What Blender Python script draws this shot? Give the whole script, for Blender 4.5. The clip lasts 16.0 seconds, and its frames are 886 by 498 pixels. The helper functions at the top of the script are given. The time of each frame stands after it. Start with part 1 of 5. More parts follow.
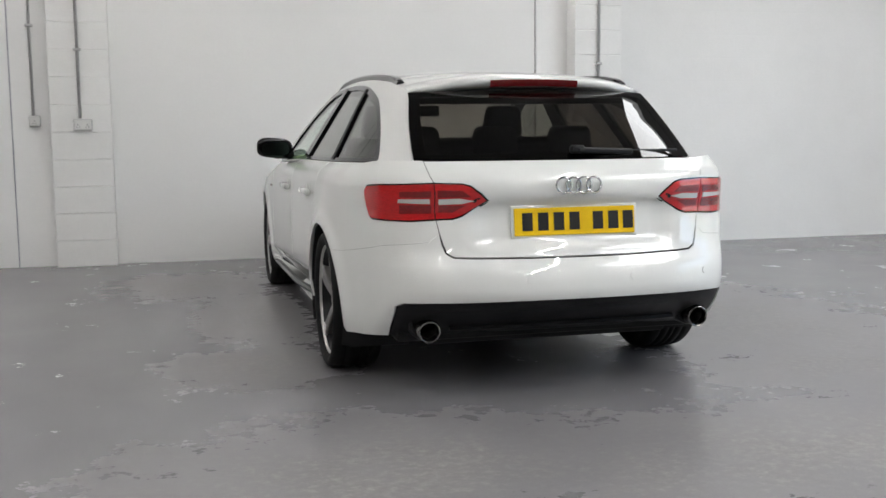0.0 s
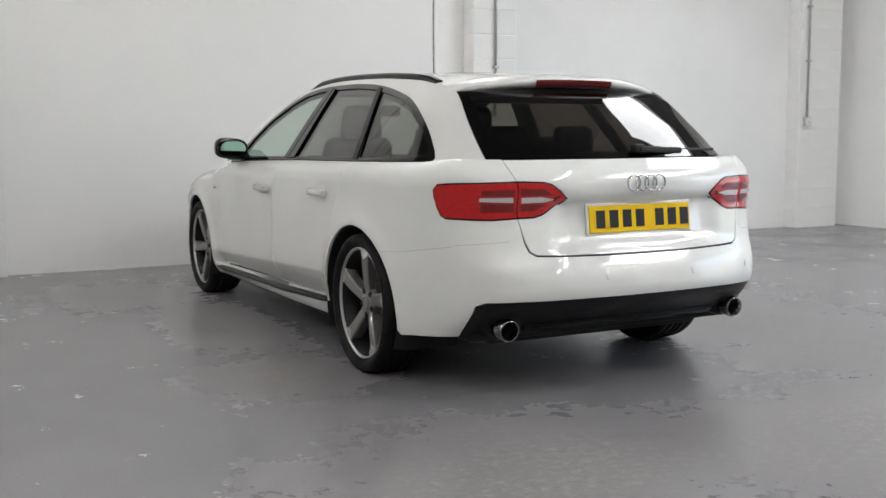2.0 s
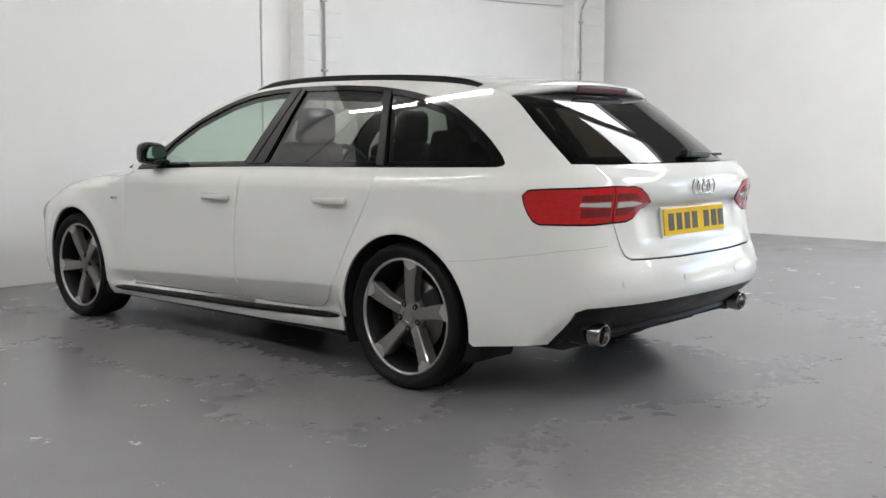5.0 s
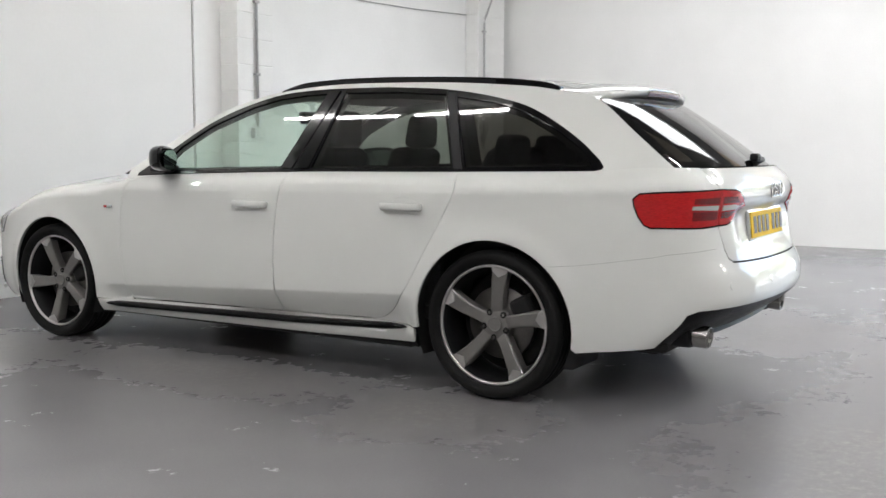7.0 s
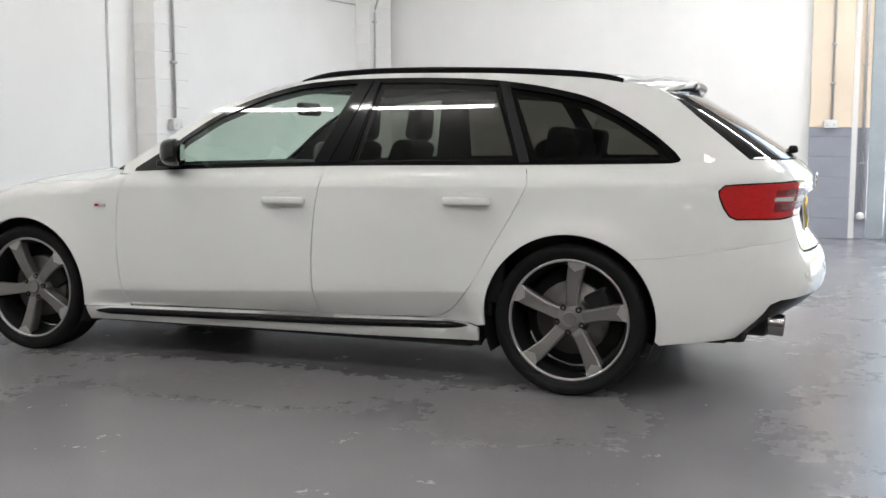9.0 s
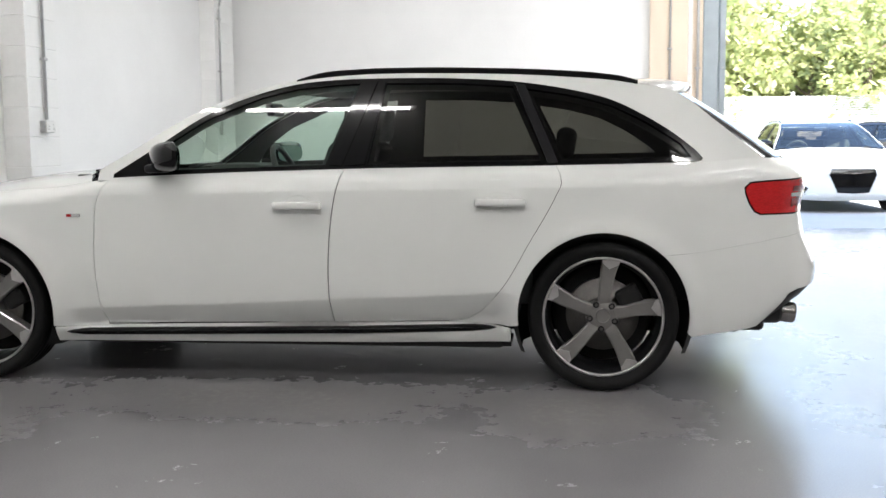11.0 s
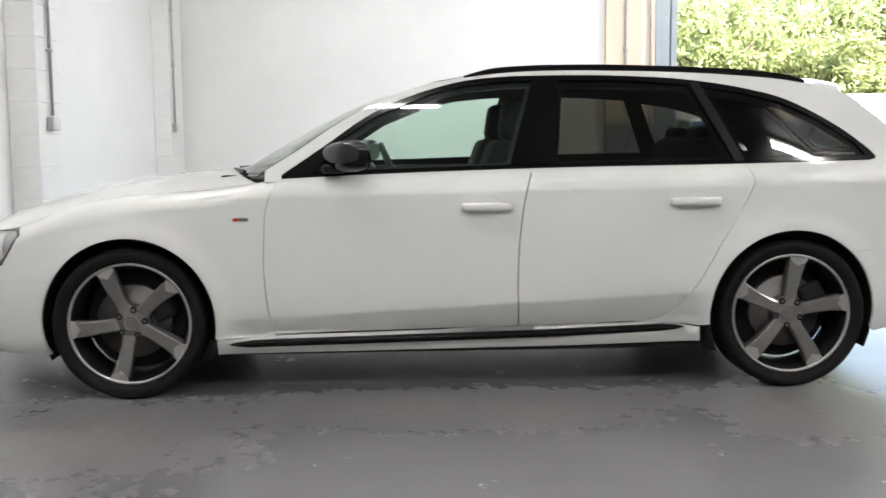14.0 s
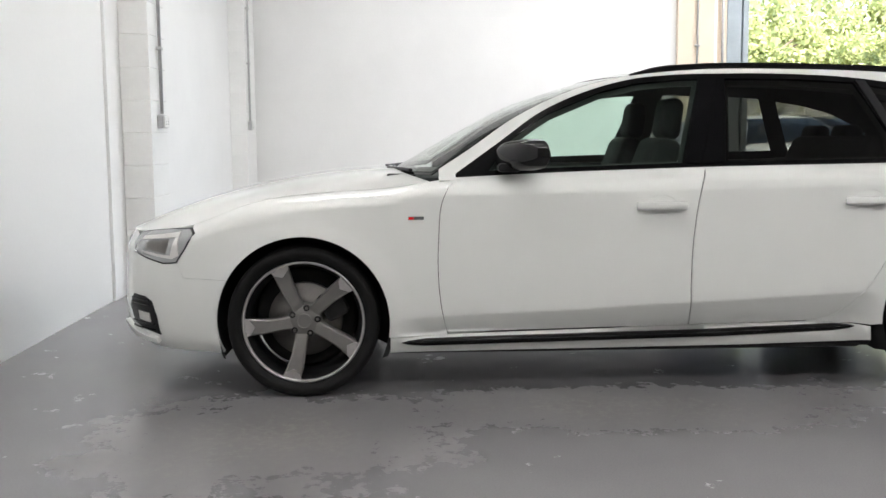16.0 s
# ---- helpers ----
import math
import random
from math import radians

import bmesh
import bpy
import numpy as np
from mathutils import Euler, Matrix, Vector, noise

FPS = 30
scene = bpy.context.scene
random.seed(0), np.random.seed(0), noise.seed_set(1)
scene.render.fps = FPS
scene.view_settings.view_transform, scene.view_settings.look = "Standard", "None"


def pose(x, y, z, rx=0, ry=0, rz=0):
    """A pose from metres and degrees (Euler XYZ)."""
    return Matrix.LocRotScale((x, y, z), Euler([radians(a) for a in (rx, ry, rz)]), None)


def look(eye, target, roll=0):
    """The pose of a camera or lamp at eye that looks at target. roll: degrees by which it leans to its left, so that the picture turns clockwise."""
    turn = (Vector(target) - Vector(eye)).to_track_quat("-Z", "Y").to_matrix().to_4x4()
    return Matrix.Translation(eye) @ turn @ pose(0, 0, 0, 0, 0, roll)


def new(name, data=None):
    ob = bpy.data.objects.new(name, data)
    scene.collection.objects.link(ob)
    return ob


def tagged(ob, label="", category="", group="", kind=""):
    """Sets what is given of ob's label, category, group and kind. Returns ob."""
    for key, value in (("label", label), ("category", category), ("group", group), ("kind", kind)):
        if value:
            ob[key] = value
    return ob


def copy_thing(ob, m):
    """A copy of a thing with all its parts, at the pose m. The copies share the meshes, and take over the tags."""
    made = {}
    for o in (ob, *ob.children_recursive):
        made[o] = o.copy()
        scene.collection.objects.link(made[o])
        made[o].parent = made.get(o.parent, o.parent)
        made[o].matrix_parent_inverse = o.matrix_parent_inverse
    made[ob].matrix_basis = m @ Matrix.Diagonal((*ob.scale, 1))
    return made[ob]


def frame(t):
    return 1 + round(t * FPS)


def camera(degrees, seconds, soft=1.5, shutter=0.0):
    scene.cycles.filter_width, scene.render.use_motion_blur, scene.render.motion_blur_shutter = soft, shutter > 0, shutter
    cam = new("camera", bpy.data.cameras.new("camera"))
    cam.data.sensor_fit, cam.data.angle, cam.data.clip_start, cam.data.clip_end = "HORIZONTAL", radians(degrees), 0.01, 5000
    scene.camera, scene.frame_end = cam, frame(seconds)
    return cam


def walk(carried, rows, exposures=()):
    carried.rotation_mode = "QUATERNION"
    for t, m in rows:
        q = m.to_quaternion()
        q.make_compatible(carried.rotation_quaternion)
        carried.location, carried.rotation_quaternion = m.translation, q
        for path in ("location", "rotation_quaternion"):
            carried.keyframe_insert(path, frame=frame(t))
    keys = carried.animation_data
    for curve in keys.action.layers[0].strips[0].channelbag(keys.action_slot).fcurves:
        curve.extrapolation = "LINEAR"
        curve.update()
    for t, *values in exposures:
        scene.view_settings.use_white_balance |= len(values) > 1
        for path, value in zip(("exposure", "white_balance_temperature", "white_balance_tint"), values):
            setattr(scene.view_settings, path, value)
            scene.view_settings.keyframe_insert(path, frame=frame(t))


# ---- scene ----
cam = camera(47.0, 16.0, shutter=0.5)
PATH = [
    (0, (-1.57, -4.741, 1.096), (-1.061, -2.82, 0.869), -0.5),
    (0.5, (-1.912, -4.68, 1.105), (-1.283, -2.795, 0.873), -0.7),
    (1, (-2.161, -4.591, 1.097), (-1.44, -2.74, 0.868), -0.6),
    (1.5, (-2.401, -4.407, 1.097), (-1.583, -2.596, 0.865), -0.3),
    (2, (-2.69, -4.269, 1.082), (-1.767, -2.508, 0.86), -0.3),
    (2.5, (-2.914, -4.079, 1.086), (-1.887, -2.378, 0.86), -0.3),
    (3, (-3.125, -3.889, 1.085), (-2.019, -2.238, 0.859), -0.1),
    (3.5, (-3.377, -3.693, 1.093), (-2.175, -2.11, 0.866), -0.2),
    (6, (-4.311, -2.583, 1.058), (-2.71, -1.4, 0.864), 0.3),
    (6.5, (-4.459, -2.312, 1.048), (-2.808, -1.199, 0.86), 0.4),
    (7, (-4.606, -2.058, 1.051), (-2.912, -1.012, 0.859), 0.1),
    (7.5, (-4.761, -1.765, 1.06), (-3.019, -0.804, 0.86), -0.1),
    (8, (-4.841, -1.518, 1.056), (-3.061, -0.628, 0.854), 0.3),
    (8.5, (-4.972, -1.201, 1.074), (-3.143, -0.418, 0.864), 0.1),
    (9, (-4.982, -0.978, 1.053), (-3.119, -0.282, 0.846), -0.0),
    (11.5, (-5.222, 0.444, 1.064), (-3.237, 0.571, 0.853), -0.5),
    (12, (-5.213, 0.701, 1.067), (-3.225, 0.73, 0.854), -0.4),
    (12.5, (-5.203, 0.952, 1.076), (-3.216, 0.896, 0.858), -0.1),
    (13, (-5.19, 1.193, 1.077), (-3.204, 1.104, 0.857), 0.0),
    (13.5, (-5.152, 1.45, 1.079), (-3.166, 1.372, 0.858), -0.1),
    (14, (-5.133, 1.677, 1.081), (-3.146, 1.592, 0.864), -0.5),
    (14.5, (-5.098, 1.897, 1.084), (-3.111, 1.83, 0.868), -0.5),
    (15, (-5.089, 2.078, 1.085), (-3.101, 2.028, 0.868), -0.4),
    (15.5, (-5.1, 2.235, 1.087), (-3.113, 2.184, 0.869), -0.4),
    (16, (-5.107, 2.34, 1.092), (-3.12, 2.284, 0.87), -0.5),
]
EXPOSURES = [(0.0, 2.45), (3.5, 2.53), (9.0, 2.72), (12.5, 2.79), (16.0, 2.88)]
walk(cam, [(t, look(e, a, r)) for t, e, a, r in PATH], EXPOSURES)

SKY, SUN, ROOF_LAMPS, DOORLIGHT, TUBE = 0.15, 5.0, (13.5, 13.5, 5.0, 34.0), 7.0, 12.5


# ---- world, sun and large lights ----
world = bpy.data.worlds.new("sky")
scene.world = world
world.use_nodes = True
wn = world.node_tree.nodes
sky = wn.new("ShaderNodeTexSky")
sky.sky_type = "NISHITA"
sky.sun_disc = False
sky.sun_elevation, sky.sun_rotation = radians(50), radians(234.5)
world.node_tree.links.new(sky.outputs[0], wn["Background"].inputs[0])
wn["Background"].inputs[1].default_value = SKY

sun_data = bpy.data.lights.new("sun", "SUN")
sun_data.energy, sun_data.angle, sun_data.color = SUN, radians(0.53), (1.0, 0.95, 0.88)
sun = new("sun", sun_data)
sun.matrix_world = look((0, 0, 30), (14.0, 10.0, 9.5))


def area(name, energy, size_x, size_y, m, color=(1, 1, 1)):
    d = bpy.data.lights.new(name, "AREA")
    d.shape, d.size, d.size_y, d.energy, d.color = "RECTANGLE", size_x, size_y, energy, color
    ob = new(name, d)
    ob.matrix_world = m
    return ob


# ---- materials ----
def shader(name, color=(0.5, 0.5, 0.5), rough=0.5, metal=0.0, coat=0.0, spec=0.5):
    m = bpy.data.materials.new(name)
    m.use_nodes = True
    b = m.node_tree.nodes["Principled BSDF"]
    b.inputs["Base Color"].default_value = (*color, 1)
    b.inputs["Roughness"].default_value = rough
    b.inputs["Metallic"].default_value = metal
    b.inputs["Coat Weight"].default_value = coat
    b.inputs["Coat Roughness"].default_value = 0.03
    b.inputs["Specular IOR Level"].default_value = spec
    return m


def node(m, kind, **values):
    n = m.node_tree.nodes.new(kind)
    for k, v in values.items():
        if k in n.inputs:
            n.inputs[k].default_value = v
    return n


def link(m, a, b):
    m.node_tree.links.new(a, b)


def noise_of(m, scale, detail=4.0, rough=0.55, distort=0.0, stretch=None):
    tc = node(m, "ShaderNodeTexCoord")
    n = node(m, "ShaderNodeTexNoise", Scale=scale, Detail=detail, Roughness=rough, Distortion=distort)
    if stretch:
        mp = node(m, "ShaderNodeMapping")
        mp.inputs["Scale"].default_value = stretch
        link(m, tc.outputs["Object"], mp.inputs["Vector"])
        link(m, mp.outputs[0], n.inputs["Vector"])
    else:
        link(m, tc.outputs["Object"], n.inputs["Vector"])
    return n.outputs["Fac"]


def ramp(m, fac, stops):
    r = node(m, "ShaderNodeValToRGB")
    e = r.color_ramp.elements
    while len(e) < len(stops):
        e.new(0.5)
    for el, (p, c) in zip(e, stops):
        el.position = p
        el.color = (*c, 1) if not isinstance(c, float) else (c, c, c, 1)
    link(m, fac, r.inputs[0])
    return r.outputs[0]


def mix(m, fac, a, b, mode="MIX"):
    n = m.node_tree.nodes.new("ShaderNodeMix")
    n.data_type, n.blend_type = "RGBA", mode
    for sock, v in ((n.inputs[0], fac), (n.inputs[6], a), (n.inputs[7], b)):
        if isinstance(v, (int, float)):
            sock.default_value = v
        elif isinstance(v, tuple):
            sock.default_value = (*v, 1)
        else:
            link(m, v, sock)
    return n.outputs[2]


def bump(m, height, strength, distance=0.01):
    b = node(m, "ShaderNodeBump", Strength=strength, Distance=distance)
    link(m, height, b.inputs["Height"])
    link(m, b.outputs[0], m.node_tree.nodes["Principled BSDF"].inputs["Normal"])


def pin(m, name):
    return m.node_tree.nodes["Principled BSDF"].inputs[name]


def worn(name, color, amount=0.12, scale=3.0, rough=0.5, rvar=0.1, bstr=0.15, bscale=60.0, metal=0.0, coat=0.0, bdist=0.003):
    """A surface whose tone and gloss vary at two scales."""
    m = shader(name, color, rough, metal, coat)
    big = noise_of(m, scale, 5.0, 0.6)
    fine = noise_of(m, bscale, 3.0, 0.6)
    dark = tuple(c * (1 - amount) for c in color)
    light = tuple(min(1.0, c * (1 + amount * 0.5)) for c in color)
    c1 = ramp(m, big, [(0.3, dark), (0.7, light)])
    c2 = ramp(m, fine, [(0.35, tuple(c * (1 - amount * 0.4) for c in (1, 1, 1))), (0.65, (1.0, 1.0, 1.0))])
    link(m, mix(m, 1.0, c1, c2, "MULTIPLY"), pin(m, "Base Color"))
    link(m, ramp(m, big, [(0.3, max(0.0, rough - rvar)), (0.7, min(1.0, rough + rvar))]), pin(m, "Roughness"))
    if bstr:
        bump(m, fine, bstr, bdist)
    return m


def glass(name, tint, gloss_rough=0.0):
    """A thin sheet of glass: tinted light passes straight on, the rest mirrors by Fresnel."""
    m = bpy.data.materials.new(name)
    m.use_nodes = True
    nt = m.node_tree
    nt.nodes.remove(nt.nodes["Principled BSDF"])
    tr = node(m, "ShaderNodeBsdfTransparent", Color=(*tint, 1))
    gl = node(m, "ShaderNodeBsdfGlossy", Color=(1, 1, 1, 1), Roughness=gloss_rough)
    lw = node(m, "ShaderNodeLayerWeight", Blend=0.5)
    pw = node(m, "ShaderNodeMath")
    pw.operation = "POWER"
    pw.inputs[1].default_value = 4.5
    link(m, lw.outputs["Facing"], pw.inputs[0])
    ma = node(m, "ShaderNodeMath")
    ma.operation = "MULTIPLY_ADD"
    ma.inputs[1].default_value, ma.inputs[2].default_value = 0.85, 0.055
    link(m, pw.outputs[0], ma.inputs[0])
    mx = node(m, "ShaderNodeMixShader")
    link(m, ma.outputs[0], mx.inputs[0])
    link(m, tr.outputs[0], mx.inputs[1])
    link(m, gl.outputs[0], mx.inputs[2])
    link(m, mx.outputs[0], nt.nodes["Material Output"].inputs[0])
    return m


def blob(m, x, y, rx, ry):
    """1 in the middle of an oval of the floor, 0 past its edge."""
    tc = node(m, "ShaderNodeTexCoord")
    mp = node(m, "ShaderNodeMapping")
    mp.vector_type = "TEXTURE"
    mp.inputs["Location"].default_value = (x, y, 0)
    mp.inputs["Scale"].default_value = (rx, ry, 1)
    g = node(m, "ShaderNodeTexGradient")
    g.gradient_type = "SPHERICAL"
    link(m, tc.outputs["Object"], mp.inputs["Vector"])
    link(m, mp.outputs[0], g.inputs["Vector"])
    return g.outputs["Fac"]


def floor_material():
    """Grey floor paint, mottled, trodden through to speckled concrete in places."""
    m = shader("painted_concrete", (0.24, 0.235, 0.24), 0.3)
    big = noise_of(m, 0.35, 3.0, 0.5)
    mid = noise_of(m, 1.7, 2.0, 0.5)
    flake = noise_of(m, 13.0, 9.0, 0.72)
    crumb = noise_of(m, 24.0, 8.0, 0.75)
    fine = noise_of(m, 170.0, 3.0, 0.6)
    base = ramp(m, big, [(0.25, (0.180, 0.176, 0.183)), (0.75, (0.228, 0.223, 0.229))])
    mottle = ramp(m, mid, [(0.2, (0.90, 0.90, 0.91)), (0.8, (1.07, 1.065, 1.06))])
    base = mix(m, 1.0, base, mottle, "MULTIPLY")
    # trodden places where the paint has gone
    trodden = (0.0, 0.0, 0.0)
    for spot in ((0.75, -1.75, 2.1, 0.85), (-0.9, -1.55, 1.3, 0.85), (-1.12, 1.45, 0.45, 1.3), (-1.2, 0.1, 0.6, 0.6), (-1.45, 2.9, 0.8, 0.9), (2.1, -1.9, 1.6, 1.1), (3.6, -2.8, 1.9, 1.7), (1.6, 0.6, 1.2, 2.4), (1.4, -0.7, 0.9, 0.6)):
        trodden = mix(m, 1.0, trodden, blob(m, *spot), "LIGHTEN")
    zone = mix(m, 0.5, ramp(m, trodden, [(0.0, 0.0), (0.8, 1.0)]), ramp(m, noise_of(m, 3.0, 8.0, 0.7), [(0.25, 0.0), (0.75, 1.0)]))
    worn_at = mix(m, 0.52, ramp(m, flake, [(0.15, 0.0), (0.85, 1.0)]), zone)
    wear = ramp(m, worn_at, [(0.36, 0.0), (0.60, 0.28), (0.85, 0.6)])
    wear = mix(m, 1.0, wear, ramp(m, zone, [(0.30, 0.0), (0.75, 1.0)]), "MULTIPLY")
    bare = ramp(m, crumb, [(0.34, (0.165, 0.155, 0.145)), (0.50, (0.270, 0.258, 0.236)), (0.66, (0.50, 0.485, 0.445))])
    col = mix(m, wear, base, bare)
    grain = ramp(m, fine, [(0.3, (0.88, 0.88, 0.88)), (0.7, (1.05, 1.05, 1.05))])
    link(m, mix(m, 1.0, col, grain, "MULTIPLY"), pin(m, "Base Color"))
    link(m, mix(m, wear, (0.27, 0.27, 0.27), (0.46, 0.46, 0.46)), pin(m, "Roughness"))
    pin(m, "Specular IOR Level").default_value = 0.42
    bump(m, fine, 0.04, 0.002)
    return m


def block_wall(name, color, strength=0.35):
    """Painted blockwork: courses 0.225 m high show as shallow painted-over joints."""
    m = worn(name, color, 0.06, 0.8, 0.55, 0.08, 0.0)
    tc = node(m, "ShaderNodeTexCoord")
    mp = node(m, "ShaderNodeMapping")
    br = node(m, "ShaderNodeTexBrick", Scale=1.0)
    br.inputs["Color1"].default_value = br.inputs["Color2"].default_value = (1, 1, 1, 1)
    br.inputs["Mortar"].default_value = (0, 0, 0, 1)
    br.inputs["Brick Width"].default_value, br.inputs["Row Height"].default_value = 0.45, 0.225
    br.inputs["Mortar Size"].default_value, br.inputs["Mortar Smooth"].default_value = 0.006, 0.4
    link(m, tc.outputs["UV"], mp.inputs["Vector"])
    link(m, mp.outputs[0], br.inputs["Vector"])
    fine = noise_of(m, 70.0, 4.0, 0.65)
    patchy = ramp(m, noise_of(m, 0.9, 3.0, 0.5), [(0.42, 0.1), (0.62, 1.0)])
    joint = mix(m, patchy, (1.0, 1.0, 1.0), br.outputs[0])
    bump(m, mix(m, 0.25, joint, fine), strength, 0.008)
    return m


def car_paint(name, color):
    """Even pigment under a sharp clear lacquer."""
    m = shader(name, color, 0.6, 0.0, 1.0, 0.15)
    pin(m, "Coat Roughness").default_value = 0.015
    pin(m, "Coat IOR").default_value = 1.6
    n = noise_of(m, 2.0, 3.0)
    link(m, ramp(m, n, [(0.3, tuple(c * 0.97 for c in color)), (0.7, color)]), pin(m, "Base Color"))
    return m


PAINT = car_paint("white_paint", (0.74, 0.75, 0.728))
BLUE = car_paint("dark_blue_paint", (0.008, 0.010, 0.022))
SILVER = car_paint("pale_silver_paint", (0.55, 0.57, 0.6))
GLOSS_BLACK = shader("gloss_black", (0.003, 0.003, 0.0035), 0.06, 0.0, 0.0, 0.45)
BLADE_BLACK = shader("blade_black", (0.003, 0.003, 0.003), 0.1, 0.0, 0.0, 0.15)
MATT_BLACK = worn("black_plastic", (0.008, 0.008, 0.009), 0.2, 8.0, 0.42, 0.06, 0.2, 300.0)
UNDER = worn("underbody_black", (0.008, 0.008, 0.008), 0.3, 6.0, 0.85, 0.1)
MATT_BLACK.node_tree.nodes["Principled BSDF"].inputs["Specular IOR Level"].default_value = 0.22
RUBBER = worn("tyre_rubber", (0.007, 0.007, 0.007), 0.25, 14.0, 0.66, 0.1, 0.3, 200.0)
RUBBER.node_tree.nodes["Principled BSDF"].inputs["Specular IOR Level"].default_value = 0.2
RIM = worn("titanium_grey_alloy", (0.20, 0.193, 0.185), 0.1, 20.0, 0.38, 0.05, 0.05, 400.0, 0.45, 0.5)
MACHINED = worn("machined_alloy", (0.55, 0.54, 0.53), 0.1, 30.0, 0.34, 0.06, 0.05, 500.0, 0.85)
CHROME = shader("chrome", (0.66, 0.66, 0.66), 0.1, 1.0)
PIPE = worn("polished_steel_pipe", (0.34, 0.33, 0.32), 0.15, 20.0, 0.2, 0.05, 0.0, 60.0, 1.0)
MIRROR = shader("mirror_glass", (0.55, 0.66, 0.62), 0.02, 1.0)
STEEL = worn("brake_steel", (0.20, 0.19, 0.18), 0.25, 12.0, 0.42, 0.1, 0.1, 150.0, 0.9)
CLOTH = worn("dark_seat_cloth", (0.008, 0.008, 0.009), 0.3, 10.0, 0.85, 0.05, 0.4, 250.0)
DASH = worn("dash_plastic", (0.018, 0.018, 0.019), 0.2, 10.0, 0.6, 0.05, 0.3, 300.0)
LINING = worn("grey_headlining", (0.16, 0.155, 0.15), 0.1, 8.0, 0.9, 0.03, 0.2, 300.0)
CLEAR = glass("green_tinted_glass", (0.74, 0.86, 0.79))
PRIVACY = glass("dark_privacy_glass", (0.25, 0.25, 0.225))
SCREEN = glass("windscreen_glass", (0.78, 0.86, 0.80))
REAR_GLASS = glass("dark_rear_glass", (0.20, 0.165, 0.145))
def ribbed_lens(name, dark, light, scale):
    """Red lamp plastic over a ribbed reflector."""
    m = shader(name, light, 0.25, 0.0, 1.0, 0.5)
    ribs = noise_of(m, scale, 3.0, 0.6, 0.2, (1.0, 1.0, 4.0))
    link(m, ramp(m, ribs, [(0.35, dark), (0.65, light)]), pin(m, "Base Color"))
    return m


RED = ribbed_lens("red_lamp_lens", (0.42, 0.004, 0.006), (0.56, 0.007, 0.010), 60.0)
DEEP_RED = ribbed_lens("dark_red_lens", (0.13, 0.001, 0.002), (0.24, 0.003, 0.005), 90.0)
BRAKE_RED = shader("unlit_brake_lens", (0.09, 0.002, 0.003), 0.12, 0.0, 0.0, 0.4)
LENS = shader("clear_lamp_lens", (0.62, 0.60, 0.58), 0.15, 0.2, 1.0)
LAMP_GREY = shader("headlamp_housing", (0.34, 0.345, 0.35), 0.2, 0.4, 1.0)
YELLOW = worn("yellow_plate", (0.82, 0.53, 0.010), 0.05, 12.0, 0.55, 0.03, 0.0)
YELLOW.node_tree.nodes["Principled BSDF"].inputs["Specular IOR Level"].default_value = 0.2
INK = shader("black_ink", (0.01, 0.01, 0.01), 0.4)
FLOOR = floor_material()
WALL_WHITE = block_wall("white_painted_blockwork", (0.80, 0.80, 0.79), 0.14)
BOARD = worn("white_painted_board", (0.80, 0.80, 0.79), 0.04, 0.5, 0.5, 0.08, 0.06, 40.0)
BLOCK_WHITE = worn("white_painted_block", (0.79, 0.79, 0.775), 0.06, 2.0, 0.55, 0.08, 0.35, 55.0, 0.0, 0.0, 0.004)
BLOCK_CREAM = worn("cream_painted_block", (0.74, 0.63, 0.50), 0.05, 2.0, 0.6, 0.08, 0.35, 55.0, 0.0, 0.0, 0.004)
BLOCK_GREY = worn("grey_painted_block", (0.27, 0.285, 0.33), 0.1, 2.5, 0.5, 0.1, 0.35, 55.0, 0.0, 0.0, 0.004)
GALV = worn("galvanised_conduit", (0.50, 0.50, 0.50), 0.15, 15.0, 0.42, 0.1, 0.1, 120.0, 0.6)
SOCKET_WHITE = worn("socket_plastic", (0.72, 0.72, 0.70), 0.05, 20.0, 0.4, 0.05, 0.0)
FRAME_STEEL = worn("blue_grey_steel", (0.34, 0.39, 0.42), 0.12, 4.0, 0.45, 0.1, 0.1, 80.0, 0.2)
CEILING = worn("grey_roof_sheeting", (0.20, 0.20, 0.195), 0.06, 0.6, 0.7, 0.1, 0.1, 30.0)
OUT_CONCRETE = worn("pale_concrete", (0.42, 0.41, 0.39), 0.15, 0.5, 0.8, 0.1, 0.4, 30.0)
# tone of the unseen walls, kept dark so that gloss black mirrors little
GREY_WALL = worn("unseen_wall_grey", (0.17, 0.168, 0.16), 0.08, 0.7, 0.6, 0.1, 0.15, 40.0)


# ---- mesh helpers ----
def mesh_of(name, verts, faces, material, smooth=False):
    me = bpy.data.meshes.new(name)
    me.from_pydata([tuple(v) for v in verts], [], [tuple(f) for f in faces])
    me.materials.append(material)
    if smooth:
        me.shade_smooth()
    me.update()
    return me


def part(name, bm, material, parent=None, label=""):
    me = bpy.data.meshes.new(name)
    bm.to_mesh(me)
    bm.free()
    me.materials.append(material)
    ob = new(name, me)
    if parent:
        ob.parent = parent
    if label:
        tagged(ob, label)
    return ob


def attach(name, me, parent=None, label=""):
    ob = new(name, me)
    if parent:
        ob.parent = parent
    if label:
        tagged(ob, label)
    return ob


